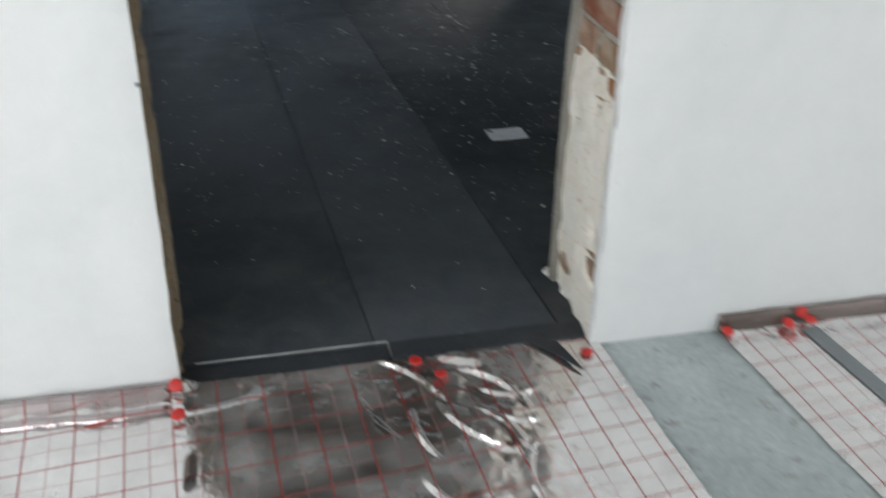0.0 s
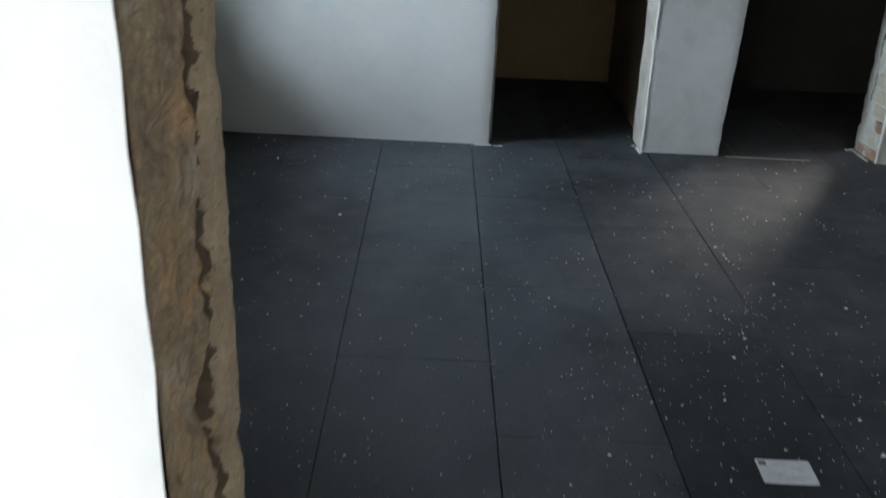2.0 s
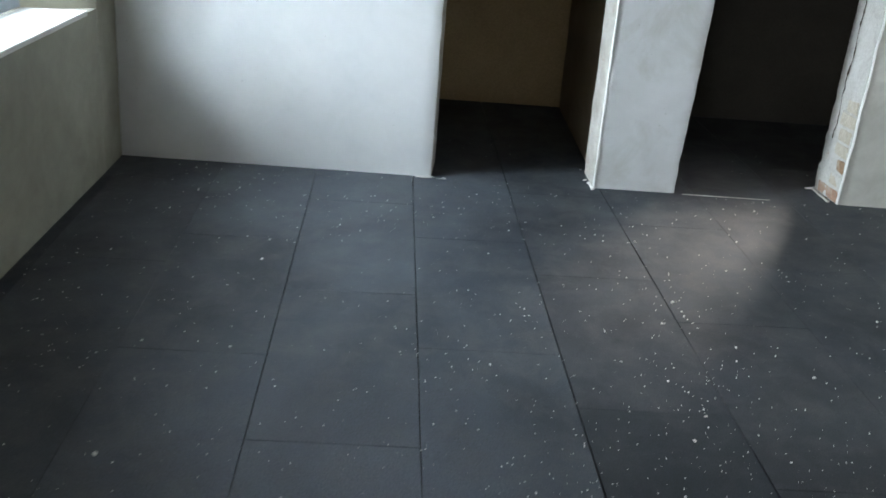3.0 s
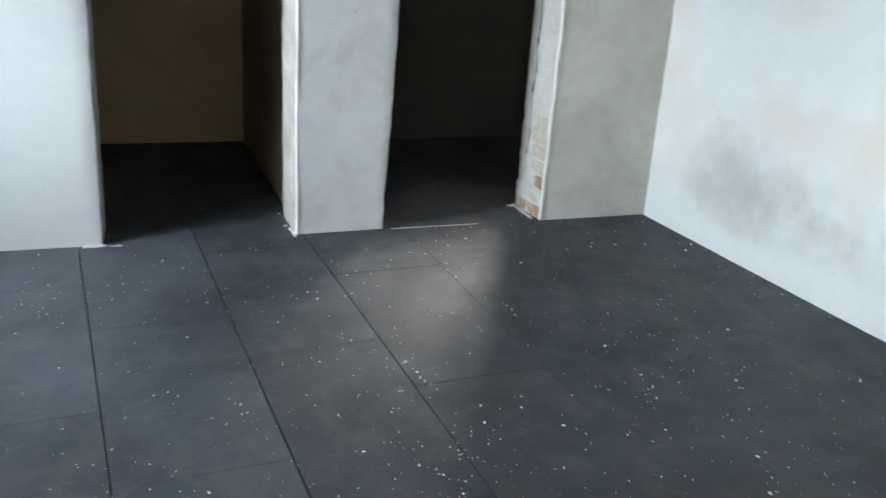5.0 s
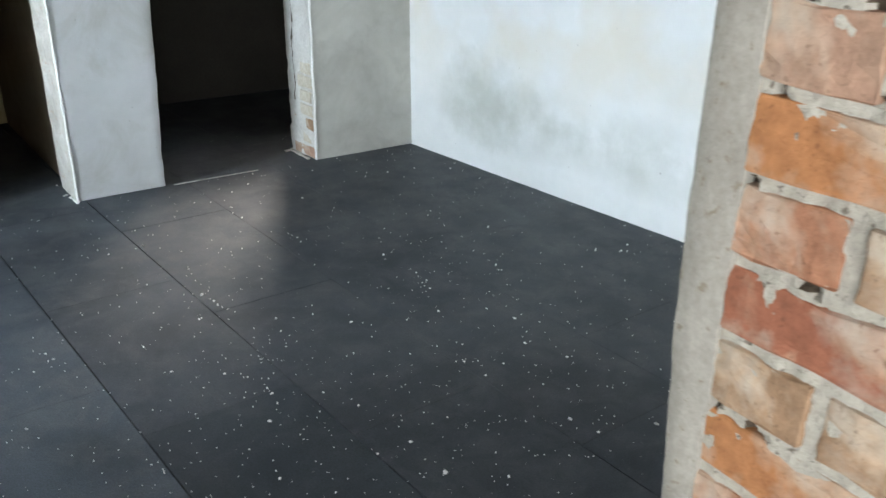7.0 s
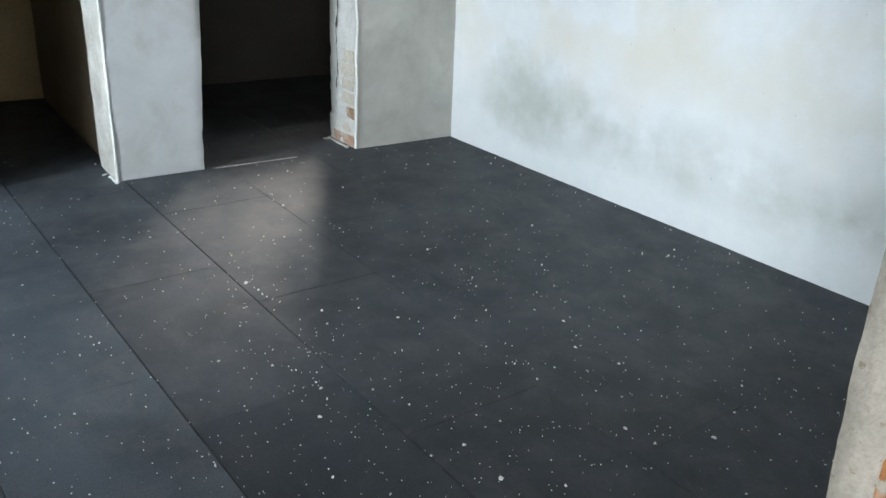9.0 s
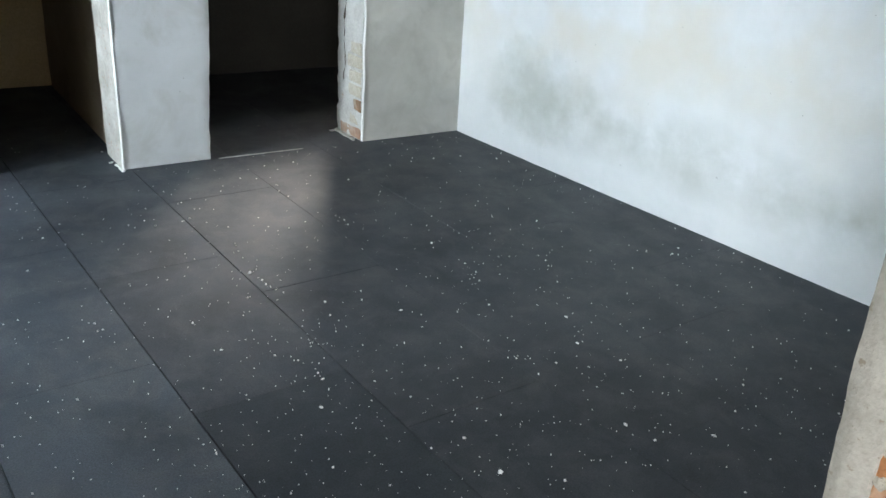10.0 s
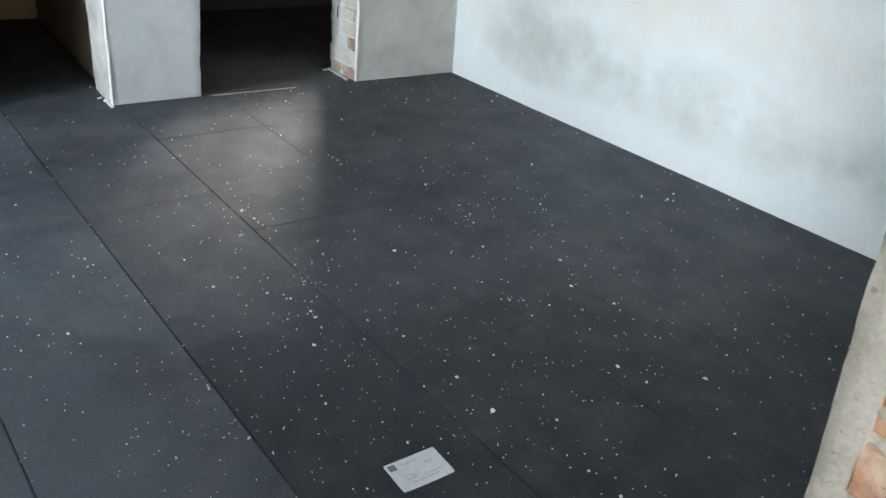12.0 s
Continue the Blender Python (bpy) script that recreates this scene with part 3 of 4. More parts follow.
def window(name, mid, yaw, width, z0, z1, label, frame_depth, sill_depth):
    """A two-light window set back in its wall, with its frame, panes and inner sill."""
    w = thing(name, label, "window")
    tagged(w, kind="structure")
    w.matrix_world = pose(mid[0], mid[1], 0, 0, 0, yaw)
    fr = bmesh.new()
    bars = [(-width / 2, width / 2, z0, z0 + 0.06), (-width / 2, width / 2, z1 - 0.06, z1), (-width / 2, -width / 2 + 0.05, z0 + 0.06, z1 - 0.06), (width / 2 - 0.05, width / 2, z0 + 0.06, z1 - 0.06), (-0.025, 0.025, z0 + 0.06, z1 - 0.06)]
    for x0, x1, a, b in bars:
        one = block(x0, x1, -frame_depth - 0.03, -frame_depth + 0.03, a, b, 0.006)
        tmp = bpy.data.meshes.new("bar")
        one.to_mesh(tmp)
        one.free()
        fr.from_mesh(tmp)
        bpy.data.meshes.remove(tmp)
    part("window_frame", fr, frame_paint, w)
    for x0, x1 in ((-width / 2 + 0.045, -0.02), (0.02, width / 2 - 0.045)):
        pane = part("pane", block(x0, x1, -frame_depth - 0.003, -frame_depth + 0.003, z0 + 0.055, z1 - 0.055), glass, w)
        pane.visible_shadow = False
    if sill_depth:
        part("window_sill", block(-width / 2 - 0.006, width / 2 + 0.006, -frame_depth + 0.028, 0.012, z0 - 0.024, z0 - 0.001, 0.006), bead_white, w, "white inner window sill")
    return w


window("window_1", (west_x(4.525) + 0.050, 4.525), -90 + math.degrees(math.atan(0.0724)), 1.14, WIN[2], WIN[3], "grey framed window with a white inner sill", 0.30, True)

# the two back rooms
tagged(box_object("wall_back_1", (-1.6, 1.50, BACK, BACK + 0.3, -0.03, H), ochre_plaster), "ochre brown plastered back wall", "wall", kind="structure")
side = rough_wall("wall_back_2", [(1.515, NORTH_BACK - 0.02), (1.68, NORTH_BACK - 0.02), (1.62, BACK + 0.05), (1.45, BACK + 0.05)], [(1.515, NORTH_BACK - 0.02), (1.68, NORTH_BACK - 0.02), (1.62, BACK + 0.05), (1.45, BACK + 0.05)], -0.03, H, [unlit_plaster, shaded_ochre_plaster], [0, 0, 0, 1], 0.1, 0.004, 0.002)
tagged(side, "brown plastered wall between the back rooms, coloured darker for shade", "wall", kind="structure")
tagged(box_object("wall_back_3", (-1.60, -1.30, NORTH_BACK - 0.05, BACK + 0.3, -0.03, H), ochre_plaster), "brown plastered end wall of the back room", "wall", kind="structure")
HOLE = (2.95, 4.05, 1.46, 2.28)
for span, label in (((1.50, HOLE[0], BACK, BACK + 0.5, -0.03, H), "plastered back wall beside a small window, coloured dark as unlit"), ((HOLE[1], 4.6, BACK, BACK + 0.5, -0.03, H), "plastered back wall in the corner, coloured dark as unlit"), ((HOLE[0], HOLE[1], BACK + 0.003, BACK + 0.497, -0.03, HOLE[2]), "plastered wall below a small high window, coloured dark as unlit"), ((HOLE[0], HOLE[1], BACK + 0.003, BACK + 0.497, HOLE[3], H), "plastered wall above a small high window, coloured dark as unlit")):
    tagged(box_object("wall_back_4", span, unlit_plaster), label, "wall", kind="structure")
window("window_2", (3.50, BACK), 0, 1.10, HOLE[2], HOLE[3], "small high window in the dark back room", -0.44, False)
tagged(box_object("wall_back_5", (4.40, 4.70, 5.55, BACK + 0.5, -0.03, H), unlit_plaster), "plastered end wall of the back room, coloured dark as unlit", "wall", kind="structure")
tagged(box_object("wall_back_6", (3.40, 4.70, 5.45, NORTH_BACK, -0.03, H), unlit_plaster), "plastered wall of the back room, coloured dark as unlit", "wall", kind="structure")

# the hall behind, with a window in its end wall and unseen openings added in both sides for the fill lamps
for span in ((-2.4, -2.1, -2.8, -2.6, -0.19, H), (-0.4, 4.4, -2.8, -2.6, -0.19, H), (-2.1, -0.4, -2.797, -2.603, -0.19, 0.8), (-2.1, -0.4, -2.797, -2.603, 2.2, H)):
    tagged(box_object("wall_hall_1", span, white_plaster), "white plastered wall round the hall window", "wall", kind="structure")
for span in ((4.2, 4.4, -2.6, -1.2, -0.19, H), (4.2, 4.4, 0.4, SOUTH, -0.19, H), (4.203, 4.397, -1.2, 0.4, -0.19, 0.8), (4.203, 4.397, -1.2, 0.4, 2.2, H)):
    tagged(box_object("wall_hall_2", span, white_plaster), "white plastered side wall round an opening added for a fill lamp", "wall", kind="structure")
for span in ((-2.4, -2.2, -2.6, -1.3, -0.19, H), (-2.4, -2.2, 0.2, SOUTH + 0.2, -0.19, H), (-2.397, -2.203, -1.3, 0.2, -0.19, 0.8), (-2.397, -2.203, -1.3, 0.2, 2.2, H)):
    tagged(box_object("wall_hall_3", span, white_plaster), "white plastered side wall of the hall", "wall", kind="structure")

# ---- brick reveal of the doorway ----
JOINT0, PITCH = 0.933, 0.080
Y_BRICK0, Y_BRICK1 = SOUTH + 0.016, 1.910


def right_x(z):
    """The face of the brick jamb at height z."""
    return 1.470 - 0.033 * z


def brick_mesh(length, seed):
    """One worn brick lying along y, its face towards -x."""
    rng = random.Random(seed)
    bm = block(0, 0.11, 0, length, 0, 0.067, 0.003)
    bmesh.ops.subdivide_edges(bm, edges=[e for e in bm.edges if e.calc_length() > 0.05], cuts=4, use_grid_fill=True)
    for v in bm.verts:
        v.co += noise.noise_vector(v.co * 25 + Vector((seed, 0, 0))) * 0.0036 + noise.noise_vector(v.co * 70 + Vector((seed, 3, 0))) * 0.0016
        rim = min(v.co.y, length - v.co.y, v.co.z, 0.067 - v.co.z) < 0.010
        if v.co.x < 0.02 and rng.random() < (0.35 if rim else 0.10):
            v.co.x += 0.0045 * rng.random()
    return bm


def reveal_brick(y0, y1, z, tone, seed):
    bm = brick_mesh(y1 - y0, seed)
    ob = part("brick", bm, BRICKS[tone], south_right)
    lean = 0.004 * noise.noise((seed * 3.7, 1, 1))
    ob.matrix_world = pose(right_x(z) - 0.020 + lean, y0, z, 0, 1.5 * noise.noise((seed, 2, 0)), 1.2 * noise.noise((seed, 5, 0)))


TONES_LONG, TONES_SHORT = (1, 3, 1, 2, 1, 3), (4, 2, 0, 4, 0, 2)
seed = 0
for k in range(-11, 15):
    z = JOINT0 + k * PITCH + 0.007
    seed += 1
    if k % 2 == 0:
        reveal_brick(Y_BRICK0, Y_BRICK1 - 0.004, z, 0 if k < -4 else TONES_LONG[(k // 2) % 6], seed)
    else:
        cut = 1.795 + 0.012 * noise.noise((seed * 1.3, 0, 4))
        reveal_brick(cut + 0.008, Y_BRICK1 - 0.004, z, 4 if k < -4 else TONES_SHORT[(k // 2) % 6], seed)
        reveal_brick(Y_BRICK0, cut - 0.008, z, (4, 4, 0, 2, 4, 0)[(k // 2) % 6], seed + 60)


def joint_hole(y, z):
    """Where mortar has fallen out, 0 to 1."""
    return smooth01((noise.noise((y * 30, 3, z * 30)) + 0.4 * noise.noise((y * 75, 5, z * 75)) - 0.38) / 0.12)


def joints(u, v):
    y = Y_BRICK0 - 0.006 + u * (Y_BRICK1 - Y_BRICK0 + 0.012)
    z = -0.02 + v * (DOOR_Z + 0.02)
    q = Vector((0, y, z))
    return (right_x(z) - 0.0148 + noise.noise(q * 15) * 0.0024 + noise.noise(q * 55) * 0.0030 + noise.noise(q * 120) * 0.0012 + 0.010 * joint_hole(y, z), y, z)


bed = rough_patch("mortar_joints", 430, 60, joints, mortar)
bed.data.materials.append(recess_shade)
# the shade in fallen-out joints, put in as a dark colour
for p in bed.data.polygons:
    if joint_hole(p.center.y, p.center.z) > 0.6:
        p.material_index = 1
under(bed, south_right, "pale lime mortar smeared between the bricks")


def plaster_edge(u, v):
    # the thick edge of the room's plaster, seen beside the bricks
    z = -0.02 + v * (DOOR_Z + 0.02)
    ragged = 0.006 * noise.noise((4, 1, z * 14)) + 0.004 * noise.noise((4, 1, z * 41))
    inner = 0.002 * noise.noise((6, 1, z * 4)) + 0.0010 * noise.noise((6, 1, z * 31)) + 0.0006 * noise.noise((6, 1, z * 70))
    k = max(0.0, min(1.0, (z - 0.70) / 0.45))
    rise = 0.026 * k * k * (3 - 2 * k)
    stops = ((1.902 + ragged, 0.0), (1.904 + ragged, -0.012), (1.918 + 0.35 * rise, -0.016), (1.924 + 0.7 * rise, -0.017), (1.930 + rise + inner, -0.014), (1.936 + rise + inner, 0.0), (1.940 + rise + inner, 0.05))
    i = min(6, round(u * 6))
    y, dx = stops[i]
    dx -= 0.014 * smooth01((0.98 - z) / 0.35) if i else 0.0
    q = Vector((1, y, z))
    return (right_x(z) - 0.008 + dx + noise.noise(q * 22) * 0.0015, y, z)


under(rough_patch("plaster_edge", 260, 6, plaster_edge, edge_plaster), south_right, "ragged grey beige edge of the room plaster")


def smear_patch(u, v):
    # old plaster that still covers the lowest courses
    z = -0.02 + v * 0.74
    y = Y_BRICK0 - 0.004 + u * (Y_BRICK1 - Y_BRICK0 + 0.006)
    q = Vector((2, y, z))
    cover = 0.42 + 1.4 * noise.noise(q * 7) + 0.9 * noise.noise(q * 17) + (0.24 - abs(z - 0.42)) * 2.3
    out = max(-0.012, min(0.007, cover * 0.012))
    if z > 0.62:
        out -= (z - 0.62) * 0.14
    return (right_x(z) - 0.020 - out + noise.noise(q * 34) * 0.003, y, z)


under(rough_patch("old_plaster", 110, 44, smear_patch, smear), south_right, "patchy old plaster over the lowest bricks")


def plaster_return(u, v):
    # the hall plaster turned round the corner onto the bricks, with a ragged edge
    z = -0.012 + v * (DOOR_Z + 0.01)
    reach = 0.034 + 0.018 * noise.noise((3, 8, z * 8)) + 0.012 * noise.noise((3, 8, z * 25))
    y = SOUTH + 0.001 + u * reach
    out = 0.0225 if u < 0.8 else 0.0225 - (u - 0.8) * 0.06
    q = Vector((5, y, z))
    return (right_x(z) - out + noise.noise(q * 30) * 0.002 + (0.004 if u == 0 else 0), y - (0.0015 if u == 0 else 0), z)


under(rough_patch("plaster_return", 180, 8, plaster_return, white_plaster), south_right, "ragged return of the hall plaster")

# broken courses in the edge of the stub
def stub_x(y, z):
    return 2.750 - 0.112 * (y - NORTH) - 0.0115 * z


for k in range(7):
    z = 0.006 + k * 0.076
    w = (0.20, 0.09, 0.075, 0.13, 0.11, 0.135, 0.10)[k]
    bm = block(0, 0.05, 0, w, 0, 0.062, 0.007)
    for v in bm.verts:
        v.co += noise.noise_vector(v.co * 30 + Vector((k * 3, 0, 0))) * 0.007
    y0 = NORTH + (0.014, 0.030, 0.014, 0.012, 0.022, 0.012, 0.020)[k]
    ob = part("brick", bm, BRICKS[4] if k == 2 else BRICKS[0] if k == 0 else pale_brick, stub)
    ob.matrix_world = pose(stub_x(y0, z) - 0.006 + 0.003 * noise.noise((k * 2.3, 1, 1)), y0, z, 0, -0.7, 6.5)


def stub_lime(u, v):
    # lumps of old lime between and over the courses
    z = 0.004 + v * 1.45
    y = NORTH + 0.006 + u * (NORTH_BACK - NORTH - 0.010)
    q = Vector((7, y, z))
    cover = 0.12 + 1.1 * noise.noise(q * 9) + 0.8 * noise.noise(q * 23) - 0.5 * smooth01((0.55 - u) / 0.15) + 1.6 * smooth01((z - 0.50) / 0.08) + 1.5 * smooth01((0.16 - z) / 0.03) * smooth01((z - 0.055) / 0.02)
    return (stub_x(y, z) - max(-0.006, min(0.004, cover * 0.007)) - 0.003 + 0.002 * noise.noise(q * 50), y, z)


under(rough_patch("lime_patches", 190, 30, stub_lime, old_lime), stub, "lumpy old lime over the broken edge")


def stub_cleft(u, v):
    # a dark strip for the shade of an open joint that wanders up between the lime and the courses
    z = 0.30 + v * 1.2
    mid = 5.685 + 0.025 * noise.noise((4, 2, z * 6)) + 0.012 * noise.noise((4, 2, z * 22))
    wide = max(0.0, 0.002 + 0.014 * noise.noise((8, 3, z * 13)))
    y = mid + (u - 0.5) * 2 * wide
    return (stub_x(y, z) - 0.0125 + 0.004 * noise.noise((1, u * 3, z * 40)), y, z)


under(rough_patch("open_joint_shade", 120, 4, stub_cleft, recess_shade), stub, "dark strip for the shade of an open joint")

# ---- floor boards ----
SLANT = -0.088
LENGTH_B = 0.905
SEAMS = [-1.28, -0.79, -0.305, 0.180, 0.675, 1.161, 1.640, 2.130, 2.60, 3.09, 3.58, 4.07]   # where each seam crosses y = 4.3
OFFSETS = [0.55, 0.2, 0.49, 0.07, 0.62, 0.34, 0.03, 0.55, 0.10, 0.50, 0.35]
WIDE = [0.0008, 0.0010, 0.0012, 0.0024, 0.0027, 0.0034, 0.0034, 0.0018, 0.0014, 0.0008, 0.0008, 0.0008]   # half the joint at each seam
REGION = [(-1.5, 1.72), (4.5, 1.72), (4.5, 7.12), (-1.5, 7.12)]


def seam_x(s, y):
    return s + SLANT * (y - 4.3)


def board(poly, z, thick, material, ease=0.0006):
    """A board from its outline, with eased upper edges."""
    cx, cy = sum(p[0] for p in poly) / len(poly), sum(p[1] for p in poly) / len(poly)
    top = []
    for x, y in poly:
        r = math.hypot(x - cx, y - cy)
        top.append((x - (x - cx) / r * ease * 1.6, y - (y - cy) / r * ease * 1.6))
    n = len(poly)
    rings = [[(x, y, z - thick) for x, y in poly], [(x, y, z - 0.0012) for x, y in poly], [(x, y, z) for x, y in top]]
    verts = [p for ring in rings for p in ring]
    faces = [tuple(range(n))[::-1], tuple(2 * n + i for i in range(n))]
    for r in range(2):
        faces += [(r * n + i, r * n + (i + 1) % n, (r + 1) * n + (i + 1) % n, (r + 1) * n + i) for i in range(n)]
    return mesh_object("board", verts, faces, [material])


rng = random.Random(11)
for i, (s0, s1) in enumerate(zip(SEAMS, SEAMS[1:])):
    y = 0.5 + OFFSETS[i]
    while y < 7.2:
        y1 = y + LENGTH_B
        tilt = 0.044 * (s1 - s0)
        a, b = WIDE[i], WIDE[i + 1]
        butt = 0.0022 if i == 6 else 0.0014 if i in (2, 3) else 0.0002
        poly = [(seam_x(s0, y) + a, y), (seam_x(s1, y) - b, y + tilt), (seam_x(s1, y1) - b, y1 + tilt - butt), (seam_x(s0, y1) + a, y1 - butt)]
        poly = clip_to(poly, REGION)
        if poly:
            fresh = i == 5 and 2.4 < y < 3.0
            z = -0.0005 - 0.0004 * rng.random() 
            # boards towards the window take the lightened colours
            under(board(poly, z, 0.026, board_fresh if fresh else board_dusty_lit if i in (2, 3, 4) else board_lit if i == 1 or i == 5 and y > 4.2 else board_black), slab_in)
        y = y1

# the boards' cut front edge in the doorway
under(board([(0.938, 1.655), (1.475, 1.652), (1.475, 1.7185), (0.938, 1.7185)], -0.001, 0.026, board_black), slab_in)
under(board([(0.42, 1.585), (0.933, 1.585), (0.933, 1.714), (0.42, 1.709)], -0.009, 0.016, board_fresh), slab_in)

# ---- heating foil in the hall ----
def steps(a, b, d):
    n = max(1, round((b - a) / d))
    return [a + (b - a) * k / n for k in range(n)]


def foil_sheet(name, xs, ys, edge, lift, label):
    """A sheet of film laid on the floor. edge(x, y) bends its outline; lift(x, y) gives its height."""
    verts, faces = [], []
    for y in ys:
        for x in xs:
            px = edge(x, y)
            verts.append((px, y, lift(px, y)))
    w = len(xs)
    faces = [(r * w + c, r * w + c + 1, (r + 1) * w + c + 1, (r + 1) * w + c) for r in range(len(ys) - 1) for c in range(w - 1)]
    ob = mesh_object(name, verts, faces, [foil], None, True)
    ob.data.materials[0] = foil
    return tagged(ob, label, "foil")


def lie(x, y):
    q = Vector((x, y, 0))
    return noise.noise(q * 3) * 0.0022 + noise.noise(q * 9) * 0.0010


# folds of the film near the doorway: from, to, sideways bow, height, half width
FOLDS = (
    ((0.916, 1.642), (1.020, 1.508), -0.012, 0.017, 0.010), ((1.025, 1.445), (1.130, 1.308), 0.014, 0.016, 0.009),
    ((1.050, 1.632), (1.135, 1.602), 0.004, 0.024, 0.022), ((1.130, 1.505), (1.240, 1.478), 0.016, 0.014, 0.011),
    ((1.110, 1.575), (1.215, 1.452), -0.016, 0.015, 0.010), ((1.150, 1.402), (1.215, 1.380), 0.008, 0.012, 0.008),
    ((0.950, 1.445), (0.975, 1.330), 0.010, 0.011, 0.010), ((0.945, 1.245), (1.000, 1.170), 0.006, 0.012, 0.009),
    ((1.090, 1.455), (1.180, 1.300), -0.020, 0.010, 0.012), ((0.470, 1.552), (0.640, 1.592), 0.006, 0.007, 0.011),
    ((1.190, 1.300), (1.165, 1.180), 0.010, 0.012, 0.010), ((0.830, 1.600), (0.900, 1.380), 0.022, 0.007, 0.020),
)


def fold_height(x, y):
    z = 0.0
    for (ax, ay), (bx, by), bow, h, w in FOLDS:
        lx, ly = bx - ax, by - ay
        n = math.hypot(lx, ly)
        t = ((x - ax) * lx + (y - ay) * ly) / (n * n)
        if not -0.25 < t < 1.25:
            continue
        off = ((x - ax) * ly - (y - ay) * lx) / n - bow * 4 * t * (1 - t)
        z = max(z, 0.72 * h * math.exp(-(off / (0.62 * w)) ** 2) * smooth01(min(t + 0.25, 1.25 - t) / 0.35))
    return z


def main_lift(x, y):
    q = Vector((x, y, 0))
    z = -0.007 + lie(x, y) + fold_height(x, y)
    # slack and crumpled where it meets the boards
    d = math.hypot((x - 1.10) / 0.26, (y - 1.45) / 0.34)
    crumple = smooth01(1.30 - d)
    z += crumple * (0.007 + 0.009 * noise.noise(q * 7) + 0.0045 * noise.noise(Vector((x * 22 + y * 9, y * 15 - x * 6, 3))) + 0.0014 * noise.noise(q * 48))
    # slack waves through the middle of the sheet
    slack = smooth01((x - 0.55) / 0.2) * smooth01((1.34 - x) / 0.12)
    z += slack * (0.004 * noise.noise(Vector((x * 9 - y * 3, y * 4, 2))) + 0.0016 * noise.noise(Vector((x * 20, y * 8, 6))))
    # turned up along the wall
    if x < 0.47 and y > 1.53:
        up = smooth01((y - 1.535) / 0.08) * smooth01((0.475 - x) / 0.03)
        z += up * (0.018 + 0.008 * noise.noise(q * 14)) + 0.009 * up * noise.noise(q * 40)
    return max(z, -0.0084)


def main_edge(x, y):
    if x < 1.30:
        return x
    stop = 1.472 - 0.090 * (y - 1.633) + 0.003 * noise.noise((y * 9, 0, 3))
    return 1.30 + (x - 1.30) / 0.20 * (stop - 1.30)


xs = steps(-2.19, -0.2, 0.12) + steps(-0.2, 0.86, 0.009) + steps(0.86, 1.30, 0.003) + steps(1.30, 1.5, 0.009) + [1.5]
ys = steps(-2.59, 0.9, 0.12) + steps(0.9, 1.14, 0.009) + steps(1.14, 1.652, 0.003) + [1.652]
foil_sheet("heating_foil", xs, ys, main_edge, main_lift, "silver heating foil with a printed red grid, crumpled at the doorway")


def right_edge(x, y):
    if x > 2.0:
        return x
    start = 1.803 - 0.126 * (y - 1.633) + 0.003 * noise.noise((y * 8, 0, 6))
    return start + (x - 1.8) / 0.2 * (2.0 - start)


def right_lift(x, y):
    z = -0.009 + lie(x + 5, y)
    z += smooth01((y - 1.575) / 0.04) * (0.010 + 0.004 * noise.noise((x * 14, y * 9, 2)))
    return z


xs = steps(1.8, 2.6, 0.012) + steps(2.6, 4.19, 0.12) + [4.19]
ys = steps(-2.59, 0.9, 0.12) + steps(0.9, 1.612, 0.012) + [1.612]
foil_sheet("heating_foil", xs, ys, right_edge, right_lift, "silver heating foil with a printed red grid beside bare concrete")


def edge_strip(x0, x1, base, height, name, label, film, prof_of):
    """A strip of film turned up along the wall, with a folded rim; its brown stands for a dark reflection."""
    bm = bmesh.new()
    cols = round((x1 - x0) / 0.02)
    rings = []
    for c in range(cols + 1):
        x = x0 + (x1 - x0) * c / cols
        w = 0.004 * noise.noise((x * 9, 2, 2))
        prof = prof_of(x, w, base, height)
        rings.append([bm.verts.new((x, y, z)) for y, z in prof])
    n = 7
    for a, b in zip(rings, rings[1:]):
        for i in range(n):
            bm.faces.new((a[i], b[i], b[(i + 1) % n], a[(i + 1) % n]))
    bm.faces.new(rings[0])
    bm.faces.new(rings[-1][::-1])
    bmesh.ops.recalc_face_normals(bm, faces=bm.faces)
    me = bpy.data.meshes.new(name)
    bm.to_mesh(me)
    bm.free()
    me.materials.append(film)
    for p in me.polygons:
        p.use_smooth = True
    return tagged(new(name, me), label, "edge strip")


def stiff_fold(x, w, base, height):
    return ((1.600, base), (1.612 + w * 0.4, base + 0.010), (1.616, base + height * 0.45 + w * 0.3), (1.610 + w * 0.3, base + height * 0.52), (1.621, base + height + w), (1.625, base + height + w), (1.626, base))


def loose_roll(x, w, base, height):
    """Thin film in two slack rolls at the wall foot."""
    k = 0.010 * noise.noise((x * 5, 7, 1)) + 0.004 * noise.noise((x * 23, 7, 4))
    return ((1.546 + k, base), (1.552 + k, base + 0.012 + 2 * w), (1.566 + k, base + 0.017 + 3 * w), (1.582 + k + 2 * w, base + 0.004), (1.594 + k * 0.5, base + height * 0.7 + 3 * w), (1.616, base + height + w), (1.626, base))


edge_strip(1.800, 4.19, -0.004, 0.046, "edge_strip", "edge strip turned up along the white wall, brown as its reflection", edge_film, stiff_fold)
edge_strip(-2.19, 0.412, -0.004, 0.038, "edge_strip", "slack film rolled along the white wall foot, brown as its reflection", mirror_film, loose_roll)


